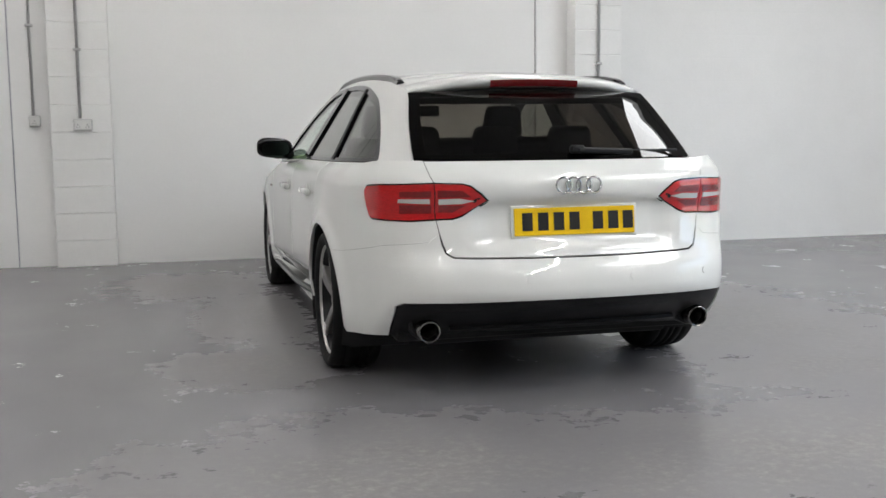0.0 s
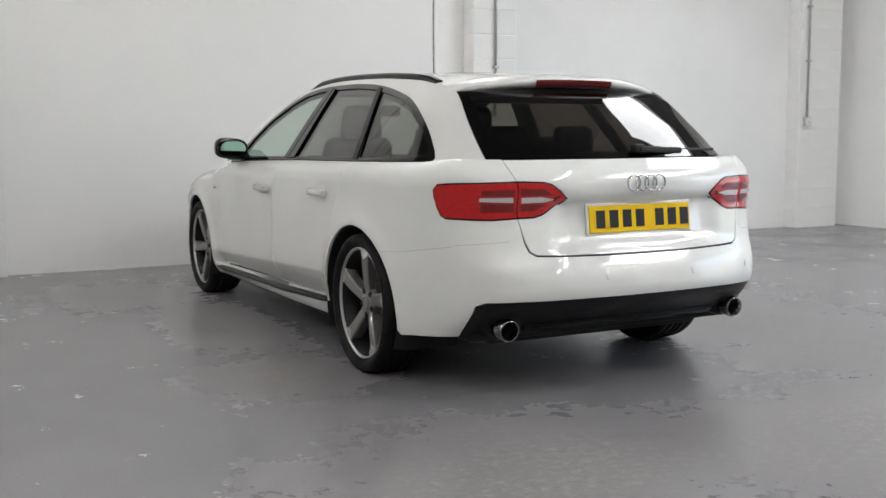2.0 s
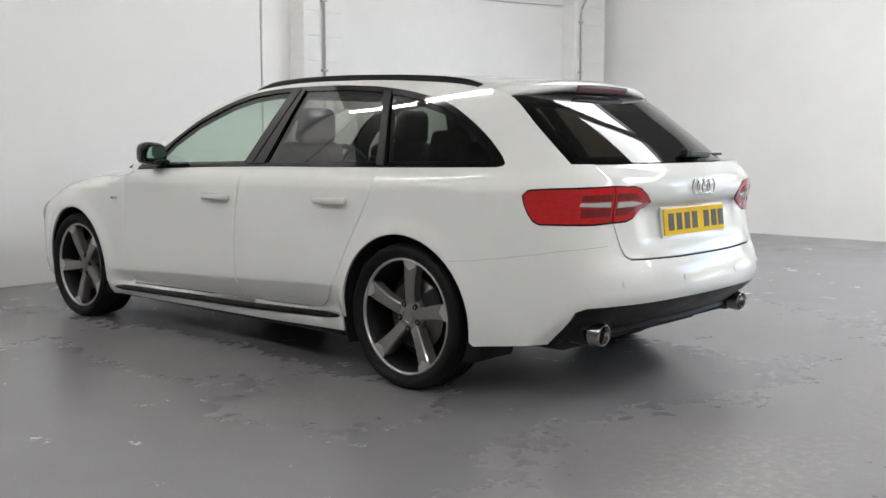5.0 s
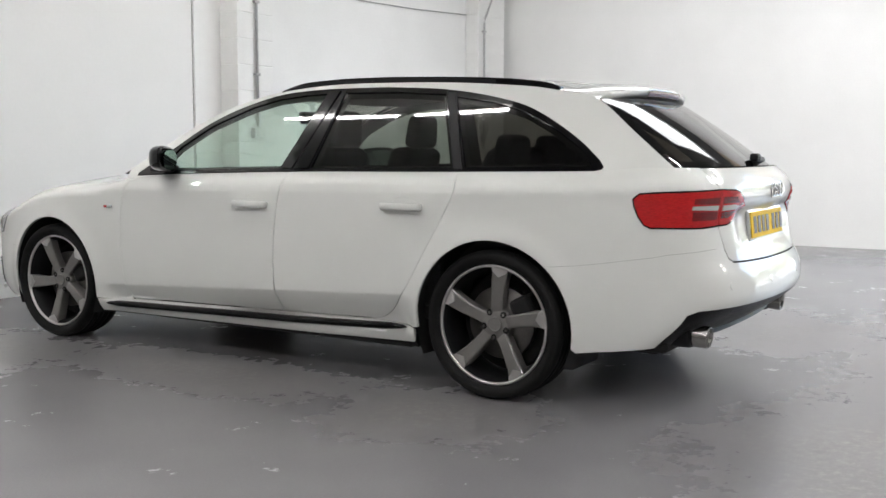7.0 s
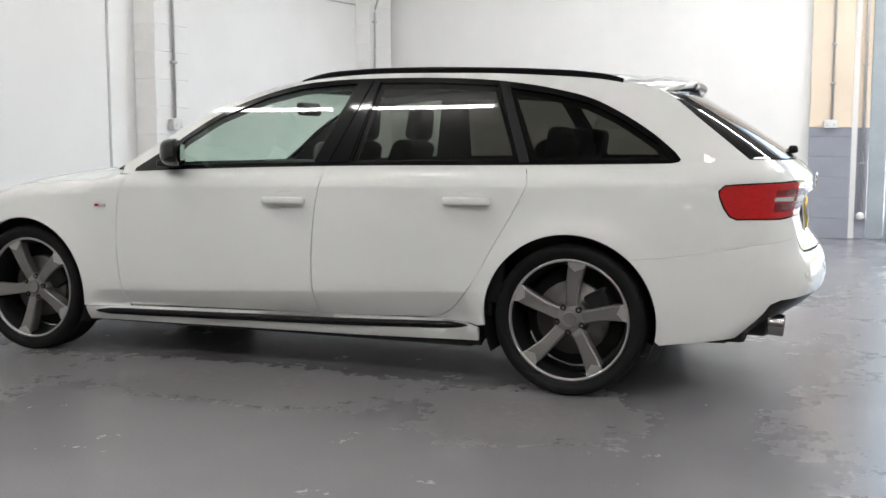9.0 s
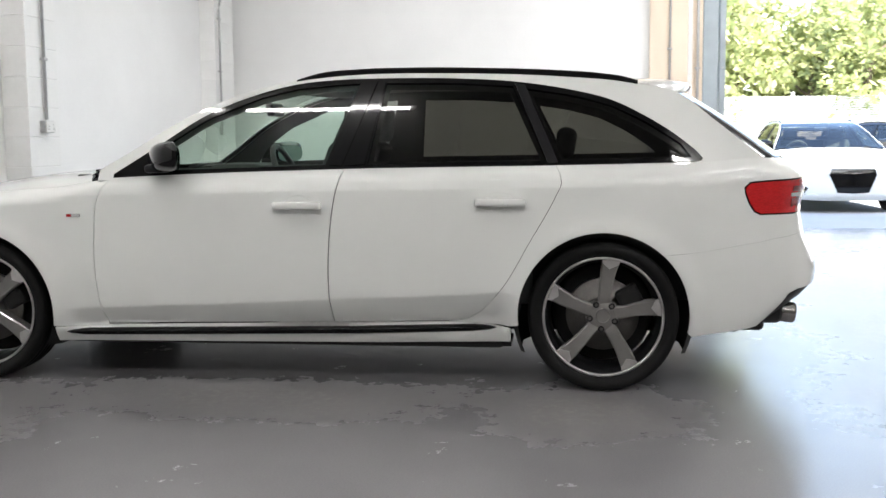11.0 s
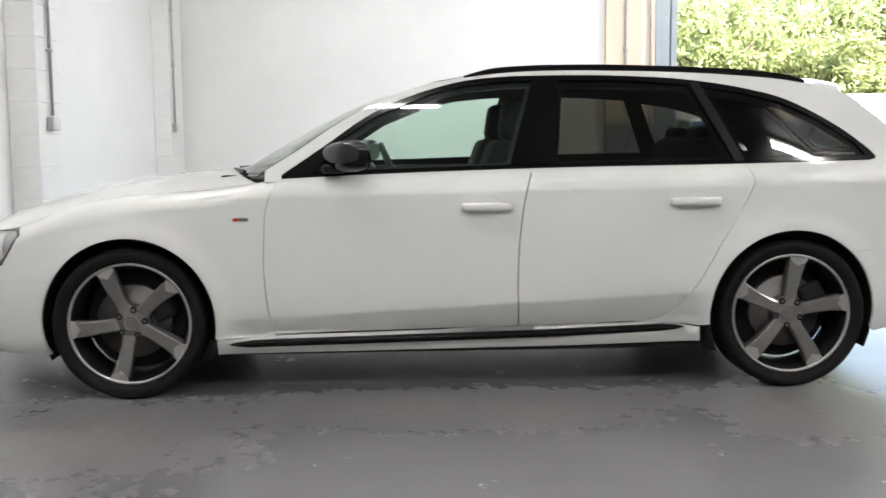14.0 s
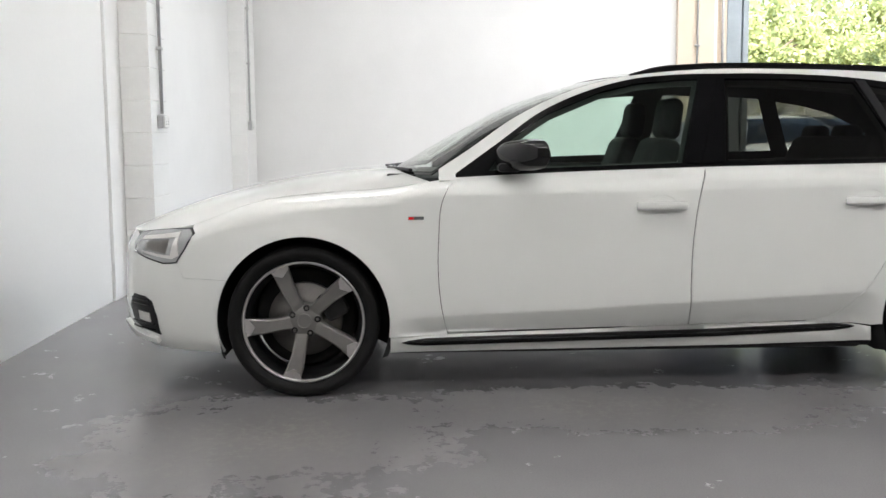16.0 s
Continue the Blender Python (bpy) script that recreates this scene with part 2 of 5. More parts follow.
def box(bm, x0, x1, y0, y1, z0, z1, bevel=0.0, segs=2, m=None):
    made = bmesh.ops.create_cube(bm, size=1.0)["verts"]
    t = Matrix.Translation(((x0 + x1) / 2, (y0 + y1) / 2, (z0 + z1) / 2)) @ Matrix.Diagonal((x1 - x0, y1 - y0, z1 - z0, 1))
    bmesh.ops.transform(bm, matrix=t, verts=made)
    if bevel:
        edges = list({e for v in made for e in v.link_edges})
        made = list({v for f in bmesh.ops.bevel(bm, geom=edges, offset=bevel, segments=segs, affect="EDGES", profile=0.5)["faces"] for v in f.verts} | {v for v in made if v.is_valid})
    if m is not None:
        bmesh.ops.transform(bm, matrix=m, verts=made)
    return made


def lathe(profile, n=48, m=None, closed=False):
    """verts, faces of a profile (r, h) turned about z."""
    k = len(profile)
    verts, faces = [], []
    for i in range(n):
        a = 2 * math.pi * i / n
        for r, h in profile:
            v = Vector((r * math.cos(a), r * math.sin(a), h))
            verts.append(m @ v if m is not None else v)
    span = k if closed else k - 1
    for i in range(n):
        j = (i + 1) % n
        for p in range(span):
            q = (p + 1) % k
            faces.append((i * k + p, j * k + p, j * k + q, i * k + q))
    return verts, faces


def tube(points, r, n=10, caps=True):
    pts = [Vector(p) for p in points]
    verts, faces = [], []
    up = Vector((0, 0, 1))
    for i, p in enumerate(pts):
        d = (pts[min(i + 1, len(pts) - 1)] - pts[max(i - 1, 0)]).normalized()
        a = d.cross(up if abs(d.z) < 0.9 else Vector((1, 0, 0))).normalized()
        b = d.cross(a)
        for k in range(n):
            t = 2 * math.pi * k / n
            verts.append(p + r * (math.cos(t) * a + math.sin(t) * b))
    for i in range(len(pts) - 1):
        for k in range(n):
            faces.append((i * n + k, i * n + (k + 1) % n, (i + 1) * n + (k + 1) % n, (i + 1) * n + k))
    if caps:
        faces.append(tuple(range(n))[::-1])
        faces.append(tuple((len(pts) - 1) * n + k for k in range(n)))
    return verts, faces


def curve(xs, ys):
    """A smooth monotone-ish function through a few knots."""
    xs, ys = np.array(xs, float), np.array(ys, float)
    if xs[0] > xs[-1]:
        xs, ys = xs[::-1], ys[::-1]
    d = np.gradient(ys, xs)

    def f(x):
        x = np.clip(np.asarray(x, float), xs[0], xs[-1])
        i = np.clip(np.searchsorted(xs, x) - 1, 0, len(xs) - 2)
        h = xs[i + 1] - xs[i]
        t = (x - xs[i]) / h
        return ((1 + 2 * t) * (1 - t) ** 2 * ys[i] + t * (1 - t) ** 2 * h * d[i]
                + t * t * (3 - 2 * t) * ys[i + 1] + t * t * (t - 1) * h * d[i + 1])
    return f


def spline(pts, step=0.02):
    """Points along a rounded line through pts."""
    p = np.array(pts, float)
    if len(p) < 3:
        k = max(2, int(np.linalg.norm(p[1] - p[0]) / step) + 1)
        return [tuple(p[0] + (p[1] - p[0]) * i / (k - 1)) for i in range(k)]
    s = np.concatenate([[0], np.cumsum(np.linalg.norm(np.diff(p, axis=0), axis=1))])
    n = max(3, int(s[-1] / step) + 1)
    q = np.linspace(0, s[-1], n)
    return list(zip(*[curve(s, p[:, k])(q) for k in range(p.shape[1])]))


# ---- surfaces of the estate car ----
class Surf:
    """A smooth surface held as a table of points; places on it go by (a, b) in about metres."""

    def __init__(self, table, width, height, flip=False):
        self.t = table
        self.nv, self.nu = table.shape[:2]
        self.su, self.sv = width / (self.nu - 1), height / (self.nv - 1)
        du, dv = np.gradient(table, axis=1), np.gradient(table, axis=0)
        n = np.cross(du, dv)
        n /= np.maximum(np.linalg.norm(n, axis=2, keepdims=True), 1e-9)
        self.n = -n if flip else n

    def at(self, a, b, what=None):
        tab = self.t if what is None else what
        i = np.clip(np.asarray(a, float) / self.su, 0, self.nu - 1.0001)
        j = np.clip(np.asarray(b, float) / self.sv, 0, self.nv - 1.0001)
        i0, j0 = i.astype(int), j.astype(int)
        f, g = (i - i0)[..., None], (j - j0)[..., None]
        return ((tab[j0, i0] * (1 - f) + tab[j0, i0 + 1] * f) * (1 - g)
                + (tab[j0 + 1, i0] * (1 - f) + tab[j0 + 1, i0 + 1] * f) * g)

    def find(self, axis, c, z, lo=0.0, hi=1.0):
        """Where the coordinate of that axis is c and the height z (z None: on the top edge)."""
        i0, i1 = int(lo * (self.nu - 1)), int(hi * (self.nu - 1)) + 1
        if z is None:
            i = i0 + int(np.argmin(np.abs(self.t[-1, i0:i1, axis] - c)))
            a, b, free = i * self.su, (self.nv - 1) * self.sv, 1
        else:
            d = (self.t[:, i0:i1, axis] - c) ** 2 + (self.t[:, i0:i1, 2] - z) ** 2
            j, i = np.unravel_index(np.argmin(d), d.shape)
            a, b, free = (i + i0) * self.su, j * self.sv, 2
        for _ in range(5):
            e = 0.3 * self.su
            p = self.at(a, b)
            pa = (self.at(a + e, b) - self.at(a - e, b)) / (2 * e)
            if free == 1:
                a -= float(np.clip((p[axis] - c) / (pa[axis] if abs(pa[axis]) > 1e-6 else 1e-6), -0.02, 0.02))
            else:
                f = 0.3 * self.sv
                pb = (self.at(a, b + f) - self.at(a, b - f)) / (2 * f)
                jac = np.array([[pa[axis], pb[axis]], [pa[2], pb[2]]])
                if abs(np.linalg.det(jac)) < 1e-6:
                    break
                s = np.clip(np.linalg.solve(jac, [p[axis] - c, p[2] - z]), -0.02, 0.02)
                a, b = a - s[0], b - s[1]
            a = min(max(a, 0.0), (self.nu - 1) * self.su)
            b = min(max(b, 0.0), (self.nv - 1) * self.sv)
        return (float(a), float(b))


def inside(px, py, poly):
    q = np.array(poly)
    x0, y0 = q[:, 0], q[:, 1]
    x1, y1 = np.roll(x0, -1), np.roll(y0, -1)
    res = np.zeros(len(px), bool)
    for a, b, c, d in zip(x0, y0, x1, y1):
        if b != d:
            hit = ((b > py) != (d > py)) & (px < (c - a) * (py - b) / (d - b) + a)
            res ^= hit
    return res


def shrink(poly, gap):
    q = np.array(poly, float)
    area2 = np.sum(q[:, 0] * np.roll(q[:, 1], -1) - np.roll(q[:, 0], -1) * q[:, 1])
    s = 1 if area2 > 0 else -1
    e0, e1 = q - np.roll(q, 1, axis=0), np.roll(q, -1, axis=0) - q
    e0 /= np.maximum(np.linalg.norm(e0, axis=1, keepdims=True), 1e-9)
    e1 /= np.maximum(np.linalg.norm(e1, axis=1, keepdims=True), 1e-9)
    n0, n1 = np.stack([-e0[:, 1], e0[:, 0]], 1) * s, np.stack([-e1[:, 1], e1[:, 0]], 1) * s
    m = n0 + n1
    m /= np.maximum(np.sum(m * n0, axis=1, keepdims=True), 0.5)
    return q + m * gap


def thin(poly, least=0.003):
    out = []
    for p in poly:
        if not out or math.dist(p, out[-1]) > least:
            out.append(tuple(p))
    while len(out) > 3 and math.dist(out[0], out[-1]) <= least:
        out.pop()
    return out


def dense(poly, step=0.03):
    out = []
    for p, q in zip(poly, poly[1:] + poly[:1]):
        k = max(1, int(math.dist(p, q) / step))
        out += [(p[0] + (q[0] - p[0]) * i / k, p[1] + (q[1] - p[1]) * i / k) for i in range(k)]
    return out


def panel_mesh(name, surf, poly, material, gap=0.002, depth=0.012, lift=0.0, step=0.032, holes=(), mirror=False, extra=()):
    """A panel of a surface within an outline: outer skin and a rim turned inwards."""
    from mathutils.geometry import delaunay_2d_cdt
    rings = [shrink(thin(dense(thin(poly), step)), gap)] + [shrink(thin(dense(thin(h), step)), -gap) for h in holes]
    verts, edges = [], []
    for r in rings:
        k = len(verts)
        verts += [tuple(p) for p in r]
        edges += [(k + i, k + (i + 1) % len(r)) for i in range(len(r))]
    lo, hi = np.min(rings[0], axis=0), np.max(rings[0], axis=0)
    gx, gy = np.meshgrid(np.arange(lo[0] + step / 2, hi[0], step), np.arange(lo[1] + step / 2, hi[1], step))
    gx, gy = gx.ravel() + 0.0007, gy.ravel() + 0.0003
    keep = inside(gx, gy, rings[0])
    for h in rings[1:]:
        keep &= ~inside(gx, gy, h)
    edge_pts = np.array(verts)
    if len(extra):
        ex = np.array(extra)
        ok_e = inside(ex[:, 0], ex[:, 1], rings[0]) & np.array([np.min((edge_pts[:, 0] - x) ** 2 + (edge_pts[:, 1] - y) ** 2) > 0.004 ** 2 for x, y in ex])
        ex = ex[ok_e]
        verts += [tuple(q) for q in ex]
        edge_pts = np.concatenate([edge_pts, ex]) if len(ex) else edge_pts
    if len(gx):
        near = np.array([np.min((edge_pts[:, 0] - x) ** 2 + (edge_pts[:, 1] - y) ** 2) for x, y in zip(gx, gy)])
        keep &= near > (step * 0.45) ** 2
        verts += list(zip(gx[keep].tolist(), gy[keep].tolist()))
    vs, _, fs, *_ = delaunay_2d_cdt([Vector(v) for v in verts], edges, [], 1, 1e-6)
    q = np.array([(v.x, v.y) for v in vs])
    cen = np.array([q[list(f)].mean(axis=0) for f in fs])
    ok = inside(cen[:, 0], cen[:, 1], rings[0])
    for h in rings[1:]:
        ok &= ~inside(cen[:, 0], cen[:, 1], h)
    faces = [tuple(f) for f, k in zip(fs, ok) if k]
    p, n = surf.at(q[:, 0], q[:, 1]), surf.at(q[:, 0], q[:, 1], surf.n)
    n /= np.maximum(np.linalg.norm(n, axis=1, keepdims=True), 1e-9)
    p = p + n * lift
    f0 = faces[0]
    if np.dot(np.cross(p[f0[1]] - p[f0[0]], p[f0[2]] - p[f0[0]]), n[f0[0]]) < 0:
        faces = [f[::-1] for f in faces]
    count = {}
    for f in faces:
        for a, b in zip(f, f[1:] + f[:1]):
            count[(a, b)] = 1
    rim = [(a, b) for a, b in count if (b, a) not in count]
    pts, nor = [tuple(v) for v in p], [tuple(v) for v in n]
    loops = [nor[i] for f in faces for i in f]
    back = {}
    if depth:
        for a, b in rim:
            for i in (a, b):
                if i not in back:
                    back[i] = (len(pts), len(pts) + 1)
                    pts += [pts[i], tuple(p[i] - n[i] * depth)]
            fa = (back[a][0], back[a][1], back[b][1], back[b][0])
            v = [np.array(pts[k]) for k in fa]
            m = np.cross(v[1] - v[0], v[3] - v[0])
            m = m / max(np.linalg.norm(m), 1e-9)
            faces.append(fa)
            loops += [tuple(m)] * 4
    if mirror:
        pts = [(-x, y, z) for x, y, z in pts]
        it = iter(loops)
        out = []
        for f in faces:
            ns = [next(it) for _ in f]
            out += [(-x, y, z) for x, y, z in ns[::-1]]
        faces = [f[::-1] for f in faces]
        loops = out
    me = mesh_of(name, pts, faces, material, True)
    me.normals_split_custom_set(loops)
    return me


def loft(edge, centre, power, n_s=61, n_t=61):
    """A surface between an edge line on the car's left, its mirror image, and a centre line."""
    e, c = np.array(spline(edge, 0.01)), np.array(spline(centre, 0.01))
    k = np.linspace(0, 1, n_t)
    e = np.stack([np.interp(k, np.linspace(0, 1, len(e)), e[:, i]) for i in range(3)], 1)
    c = np.stack([np.interp(k, np.linspace(0, 1, len(c)), c[:, i]) for i in range(3)], 1)
    s = np.linspace(-1, 1, n_s)[None, :, None]
    w = np.abs(s) ** power
    tab = c[:, None, :] * (1 - w) + e[:, None, :] * w
    tab[:, :, 0] = np.abs(e[:, None, 0]) * s[:, :, 0]
    width = 2 * float(np.abs(e[:, 0]).mean())
    height = float(np.sum(np.linalg.norm(np.diff(c, axis=0), axis=1)))
    return tab, width, height


# outlines in plan and section of the lower body
rear_y = curve([0.16, 0.26, 0.34, 0.40, 0.44, 0.49, 0.56, 0.61, 0.70, 0.79, 0.835, 0.88, 0.93, 0.97, 1.01],
               [-0.66, -0.76, -0.885, -0.970, -0.998, -1.003, -0.985, -0.955, -0.93, -0.918, -0.93, -0.938, -0.918, -0.878, -0.83])
front_y = curve([0.16, 0.24, 0.35, 0.5, 0.6, 0.66, 0.7, 0.76, 1.0], [3.60, 3.69, 3.715, 3.71, 3.70, 3.675, 3.64, 3.55, 3.2])
top_z = curve([-1.0, -0.85, -0.68, -0.43, 0.2, 1.13, 1.85, 2.18, 2.27, 2.42, 2.66, 2.9, 3.14, 3.32, 3.5, 3.7],
              [0.985, 0.985, 0.985, 0.968, 0.960, 0.948, 0.928, 0.914, 0.900, 0.876, 0.860, 0.838, 0.792, 0.722, 0.695, 0.665])
section = curve([0.16, 0.22, 0.29, 0.34, 0.40, 0.52, 0.66, 0.80, 1.05], [-0.070, -0.028, -0.010, -0.004, 0.0, 0.004, 0.004, 0.0, -0.004])
flank = curve([-1.1, -0.9, -0.7, -0.59, -0.37, -0.1, 0.2, 0.8, 1.6, 2.3, 2.8, 3.1, 3.3, 3.5, 3.75],
              [0.66, 0.715, 0.772, 0.803, 0.862, 0.896, 0.902, 0.905, 0.907, 0.907, 0.903, 0.882, 0.850, 0.795, 0.70])
roll_in = curve([-1.0, -0.6, -0.3, 0.2, 1.8, 2.2, 2.5, 3.0, 3.3, 3.7], [0.03, 0.05, 0.055, 0.048, 0.042, 0.050, 0.080, 0.092, 0.085, 0.05])
fold_z = curve([-0.6, 0.19, 1.17, 2.2, 2.74, 3.0, 3.2], [0.875, 0.870, 0.858, 0.842, 0.829, 0.808, 0.78])
roll_h = curve([-1.0, -0.3, 0.2, 1.8, 2.2, 2.5, 3.0, 3.3, 3.7], [0.10, 0.09, 0.055, 0.045, 0.042, 0.06, 0.08, 0.085, 0.08])


def lower_shell():
    th0 = math.asin(0.8 ** 5)
    r_back = np.concatenate([np.sin(np.linspace(math.pi / 2, th0, 90)) ** 0.2, np.linspace(0.8, 0.0, 40)[1:]])
    c_back = np.sqrt(np.maximum(0, 1 - r_back ** 10))
    th1 = math.asin(0.72 ** 3)
    r_front = np.concatenate([np.linspace(0.0, 0.72, 30)[1:], np.sin(np.linspace(th1, math.pi / 2, 90)[1:]) ** (1 / 3)])
    c_front = np.sqrt(np.maximum(0, 1 - r_front ** 6))
    yc_b, yc_f = -0.25, 2.95
    mid = np.linspace(yc_b, yc_f, 171)[1:]
    nv = 240
    rows = []
    y_ref = np.concatenate([yc_b - (yc_b + 0.95) * r_back, mid, yc_f + (3.69 - yc_f) * r_front])
    cap = np.concatenate([c_back, np.ones(len(mid)), c_front])
    top = top_z(y_ref)
    for v in np.linspace(0, 1, nv):
        z = 0.165 + v * (top - 0.165)
        yb, yf = rear_y(z), front_y(z)
        y = np.where(y_ref < yc_b, yc_b + (y_ref - yc_b) * (yc_b - yb) / 0.70, y_ref)
        y = np.where(y_ref > yc_f, yc_f + (y_ref - yc_f) * (yf - yc_f) / 0.74, y)
        d = np.clip(1 - (top - z) / roll_h(y_ref), 0, 1)
        crease = 0.336 + (2.23 - y_ref) * 0.0457
        between = np.clip((2.44 - y_ref) / 0.12, 0, 1) * np.clip((y_ref - 0.36) / 0.10, 0, 1)
        tuck = 0.52 * 0.004 * np.log1p(np.exp(np.clip((crease - z) / 0.004, -30, 30))) * between * np.clip((z - 0.250) / 0.016, 0, 1)
        fold = np.clip((3.15 - y_ref) / 0.25, 0, 1) * np.clip((y_ref + 0.35) / 0.5, 0, 1)
        tuck = tuck + 0.285 * 0.004 * np.log1p(np.exp(np.clip((z - fold_z(y_ref)) / 0.004, -30, 30))) * fold
        x = (flank(y) + section(z) - tuck - roll_in(y_ref) * d ** 2.0) * cap
        # hollow in the tailgate below its lip
        hollow = np.clip((0.47 - np.abs(x)) / 0.13, 0, 1) * np.clip((z - 0.625) / 0.05, 0, 1) * np.clip((0.826 - z) / 0.012, 0, 1) * (y_ref < -0.5)
        y = y + 0.024 * hollow * hollow * (3 - 2 * hollow)
        # wings swell a little round the wheels
        for cy in (0.0, 2.808):
            q = np.sqrt((y - cy) ** 2 + (z - 0.318) ** 2)
            x = x + 0.015 * np.exp(-((q - 0.368) / 0.05) ** 2) * cap
        rows.append(np.stack([x, y, z], 1))
    half = np.array(rows)
    left = half[:, ::-1].copy()
    left[:, :, 0] *= -1
    return np.concatenate([left, half[:, 1:]], axis=1)


tab = lower_shell()
mid_row = tab[112]
arc = np.concatenate([[0], np.cumsum(np.linalg.norm(np.diff(mid_row, axis=0), axis=1))])
even = np.linspace(0, arc[-1], 900)
SHELL_TAB = np.stack([np.stack([np.interp(even, arc, tab[j, :, k]) for k in range(3)], 1) for j in range(tab.shape[0])])
SHELL = Surf(SHELL_TAB, float(arc[-1]), 0.76)
if SHELL.n[120, 225, 0] > 0:
    SHELL.n = -SHELL.n


def green_x(y, z):
    taper = 0.10 * np.maximum(0.0, (0.9 - y) / 1.33) ** 3.5
    return 0.818 - taper - 0.60 * (z - 0.97) - 0.10 * np.maximum(0, z - 1.2) ** 1.5


gy, gz = np.meshgrid(np.linspace(2.35, -0.80, 320), np.linspace(0.89, 1.42, 60))
GREEN = Surf(np.stack([-green_x(gy, gz), gy, gz], 2), 3.15, 0.53)
if GREEN.n[30, 150, 0] > 0:
    GREEN.n = -GREEN.n


def S(y, z=None):
    return SHELL.find(1, y, z, 0.0, 0.5)


def R(x, z=None):
    return SHELL.find(0, x, z, 0.36, 0.64)


def FR(x, z=None):
    return SHELL.find(0, -abs(x), z, 0.0, 0.13)


def G(y, z):
    return (2.35 - y, z - 0.89)


side_top = curve([2.27, 2.1, 1.93, 1.675, 1.4, 1.2, 0.65, 0.2, -0.15, -0.33, -0.5, -0.69],
                 [0.93, 1.035, 1.150, 1.272, 1.345, 1.366, 1.372, 1.352, 1.315, 1.272, 1.14, 0.985])
roof_mid = curve([1.54, 1.3, 1.0, 0.6, 0.2, -0.15, -0.36], [1.340, 1.388, 1.408, 1.410, 1.396, 1.365, 1.336])


def edge_at(y):
    z = float(side_top(y))
    return (-float(green_x(y, z)), y, z)


ROOF = Surf(*loft([edge_at(y) for y in np.linspace(1.40, -0.33, 12)],
                  [(0, y, float(roof_mid(y))) for y in np.linspace(1.54, -0.36, 12)], 2.6))
WIND = Surf(*loft([edge_at(y) for y in np.linspace(2.27, 1.40, 12)],
                  [(0, 2.45, 0.925), (0, 2.15, 1.095), (0, 1.87, 1.235), (0, 1.54, 1.340)], 2.3))
REAR = Surf(*loft([edge_at(y) for y in np.linspace(-0.33, -0.69, 8)],
                  [(0, -0.405, 1.285), (0, -0.655, 1.13), (0, -0.858, 0.985)], 3.0))
HOOD_EDGE = [tuple(SHELL.at(*S(y))) for y in np.linspace(3.52, 2.27, 12)]
HOOD = Surf(*loft(HOOD_EDGE, [(0, 3.675, 0.675), (0, 3.536, 0.733), (0, 3.258, 0.827), (0, 2.981, 0.890), (0, 2.705, 0.928), (0, 2.44, 0.945)], 2.6))
for s in (ROOF, WIND, REAR, HOOD):
    if s.n[30, 30, 2] < 0:
        s.n = -s.n


def circle(cy, r, a0, a1, n=26):
    return [(cy + r * math.sin(radians(a0 + (a1 - a0) * i / n)), 0.318 + r * math.cos(radians(a0 + (a1 - a0) * i / n))) for i in range(n + 1)]


def sides(pts):
    return [S(*p) for p in pts]


CREASES = []
for y in np.arange(0.36, 2.46, 0.02):
    z = 0.336 + (2.23 - y) * 0.0457
    CREASES += [S(y, z + d) for d in (-0.008, -0.003, 0.003, 0.008)]
for y in np.arange(-0.3, 3.1, 0.025):
    CREASES += [S(y, float(fold_z(y)) + d) for d in (-0.008, -0.003, 0.003, 0.008)]


# ---- the estate car ----
car = tagged(new("estate_car"), "white estate car with black roof rails parked on the garage floor", "car")


def both(name, surf, poly, material, parent=None, label="", **kw):
    """A panel on the car's left and its mirror image on the right."""
    pair = []
    for flip in (False, True):
        me = panel_mesh(name, surf, poly, material, mirror=flip, **kw)
        pair.append(attach(name, me, parent if not isinstance(parent, list) else parent[flip], label))
    return pair


ARCH = 0.362
f_gap = spline([(2.205, 0.262), (2.222, 0.33), (2.240, 0.47), (2.240, 0.66), (2.216, 0.84), (2.190, 0.89)])
m_gap = spline([(1.172, 0.276), (1.181, 0.464), (1.168, 0.705), (1.145, 0.848), (1.122, 0.93)])
r_gap = spline([(0.66, 0.286), (0.60, 0.292), (0.538, 0.322), (0.442, 0.420), (0.311, 0.635), (0.196, 0.84), (0.176, 0.885), (0.184, 0.93)])

front_door_line = sides(f_gap + [(2.165, None), (2.0, None), (1.7, None), (1.4, None), (1.114, None)] + m_gap[::-1]
                                             + spline([(1.172, 0.276), (2.205, 0.262)], 0.06))
rear_door_line = sides(m_gap + [(1.114, None), (0.8, None), (0.5, None), (0.2, None)] + r_gap[::-1]
                                           + spline([(0.66, 0.286), (1.172, 0.276)], 0.06))
front_door = both("front_door", SHELL, front_door_line, PAINT, car, extra=CREASES, gap=0.0022, depth=0.02)
rear_door = both("rear_door", SHELL, rear_door_line, PAINT, car, extra=CREASES, gap=0.0022, depth=0.02)


def darken_gap(line, parents):
    """A black strip behind a door's upright gap, painting the shade in it."""
    up = [(y, z) for y, z in line if 0.33 < z < 0.90]
    both("gap_shade", SHELL, sides([(y + 0.012, z) for y, z in up] + [(y - 0.012, z) for y, z in up[::-1]]), UNDER, parents, "black strip painted as the gap's shade", lift=-0.008, gap=0.0, depth=0.0, step=0.05)


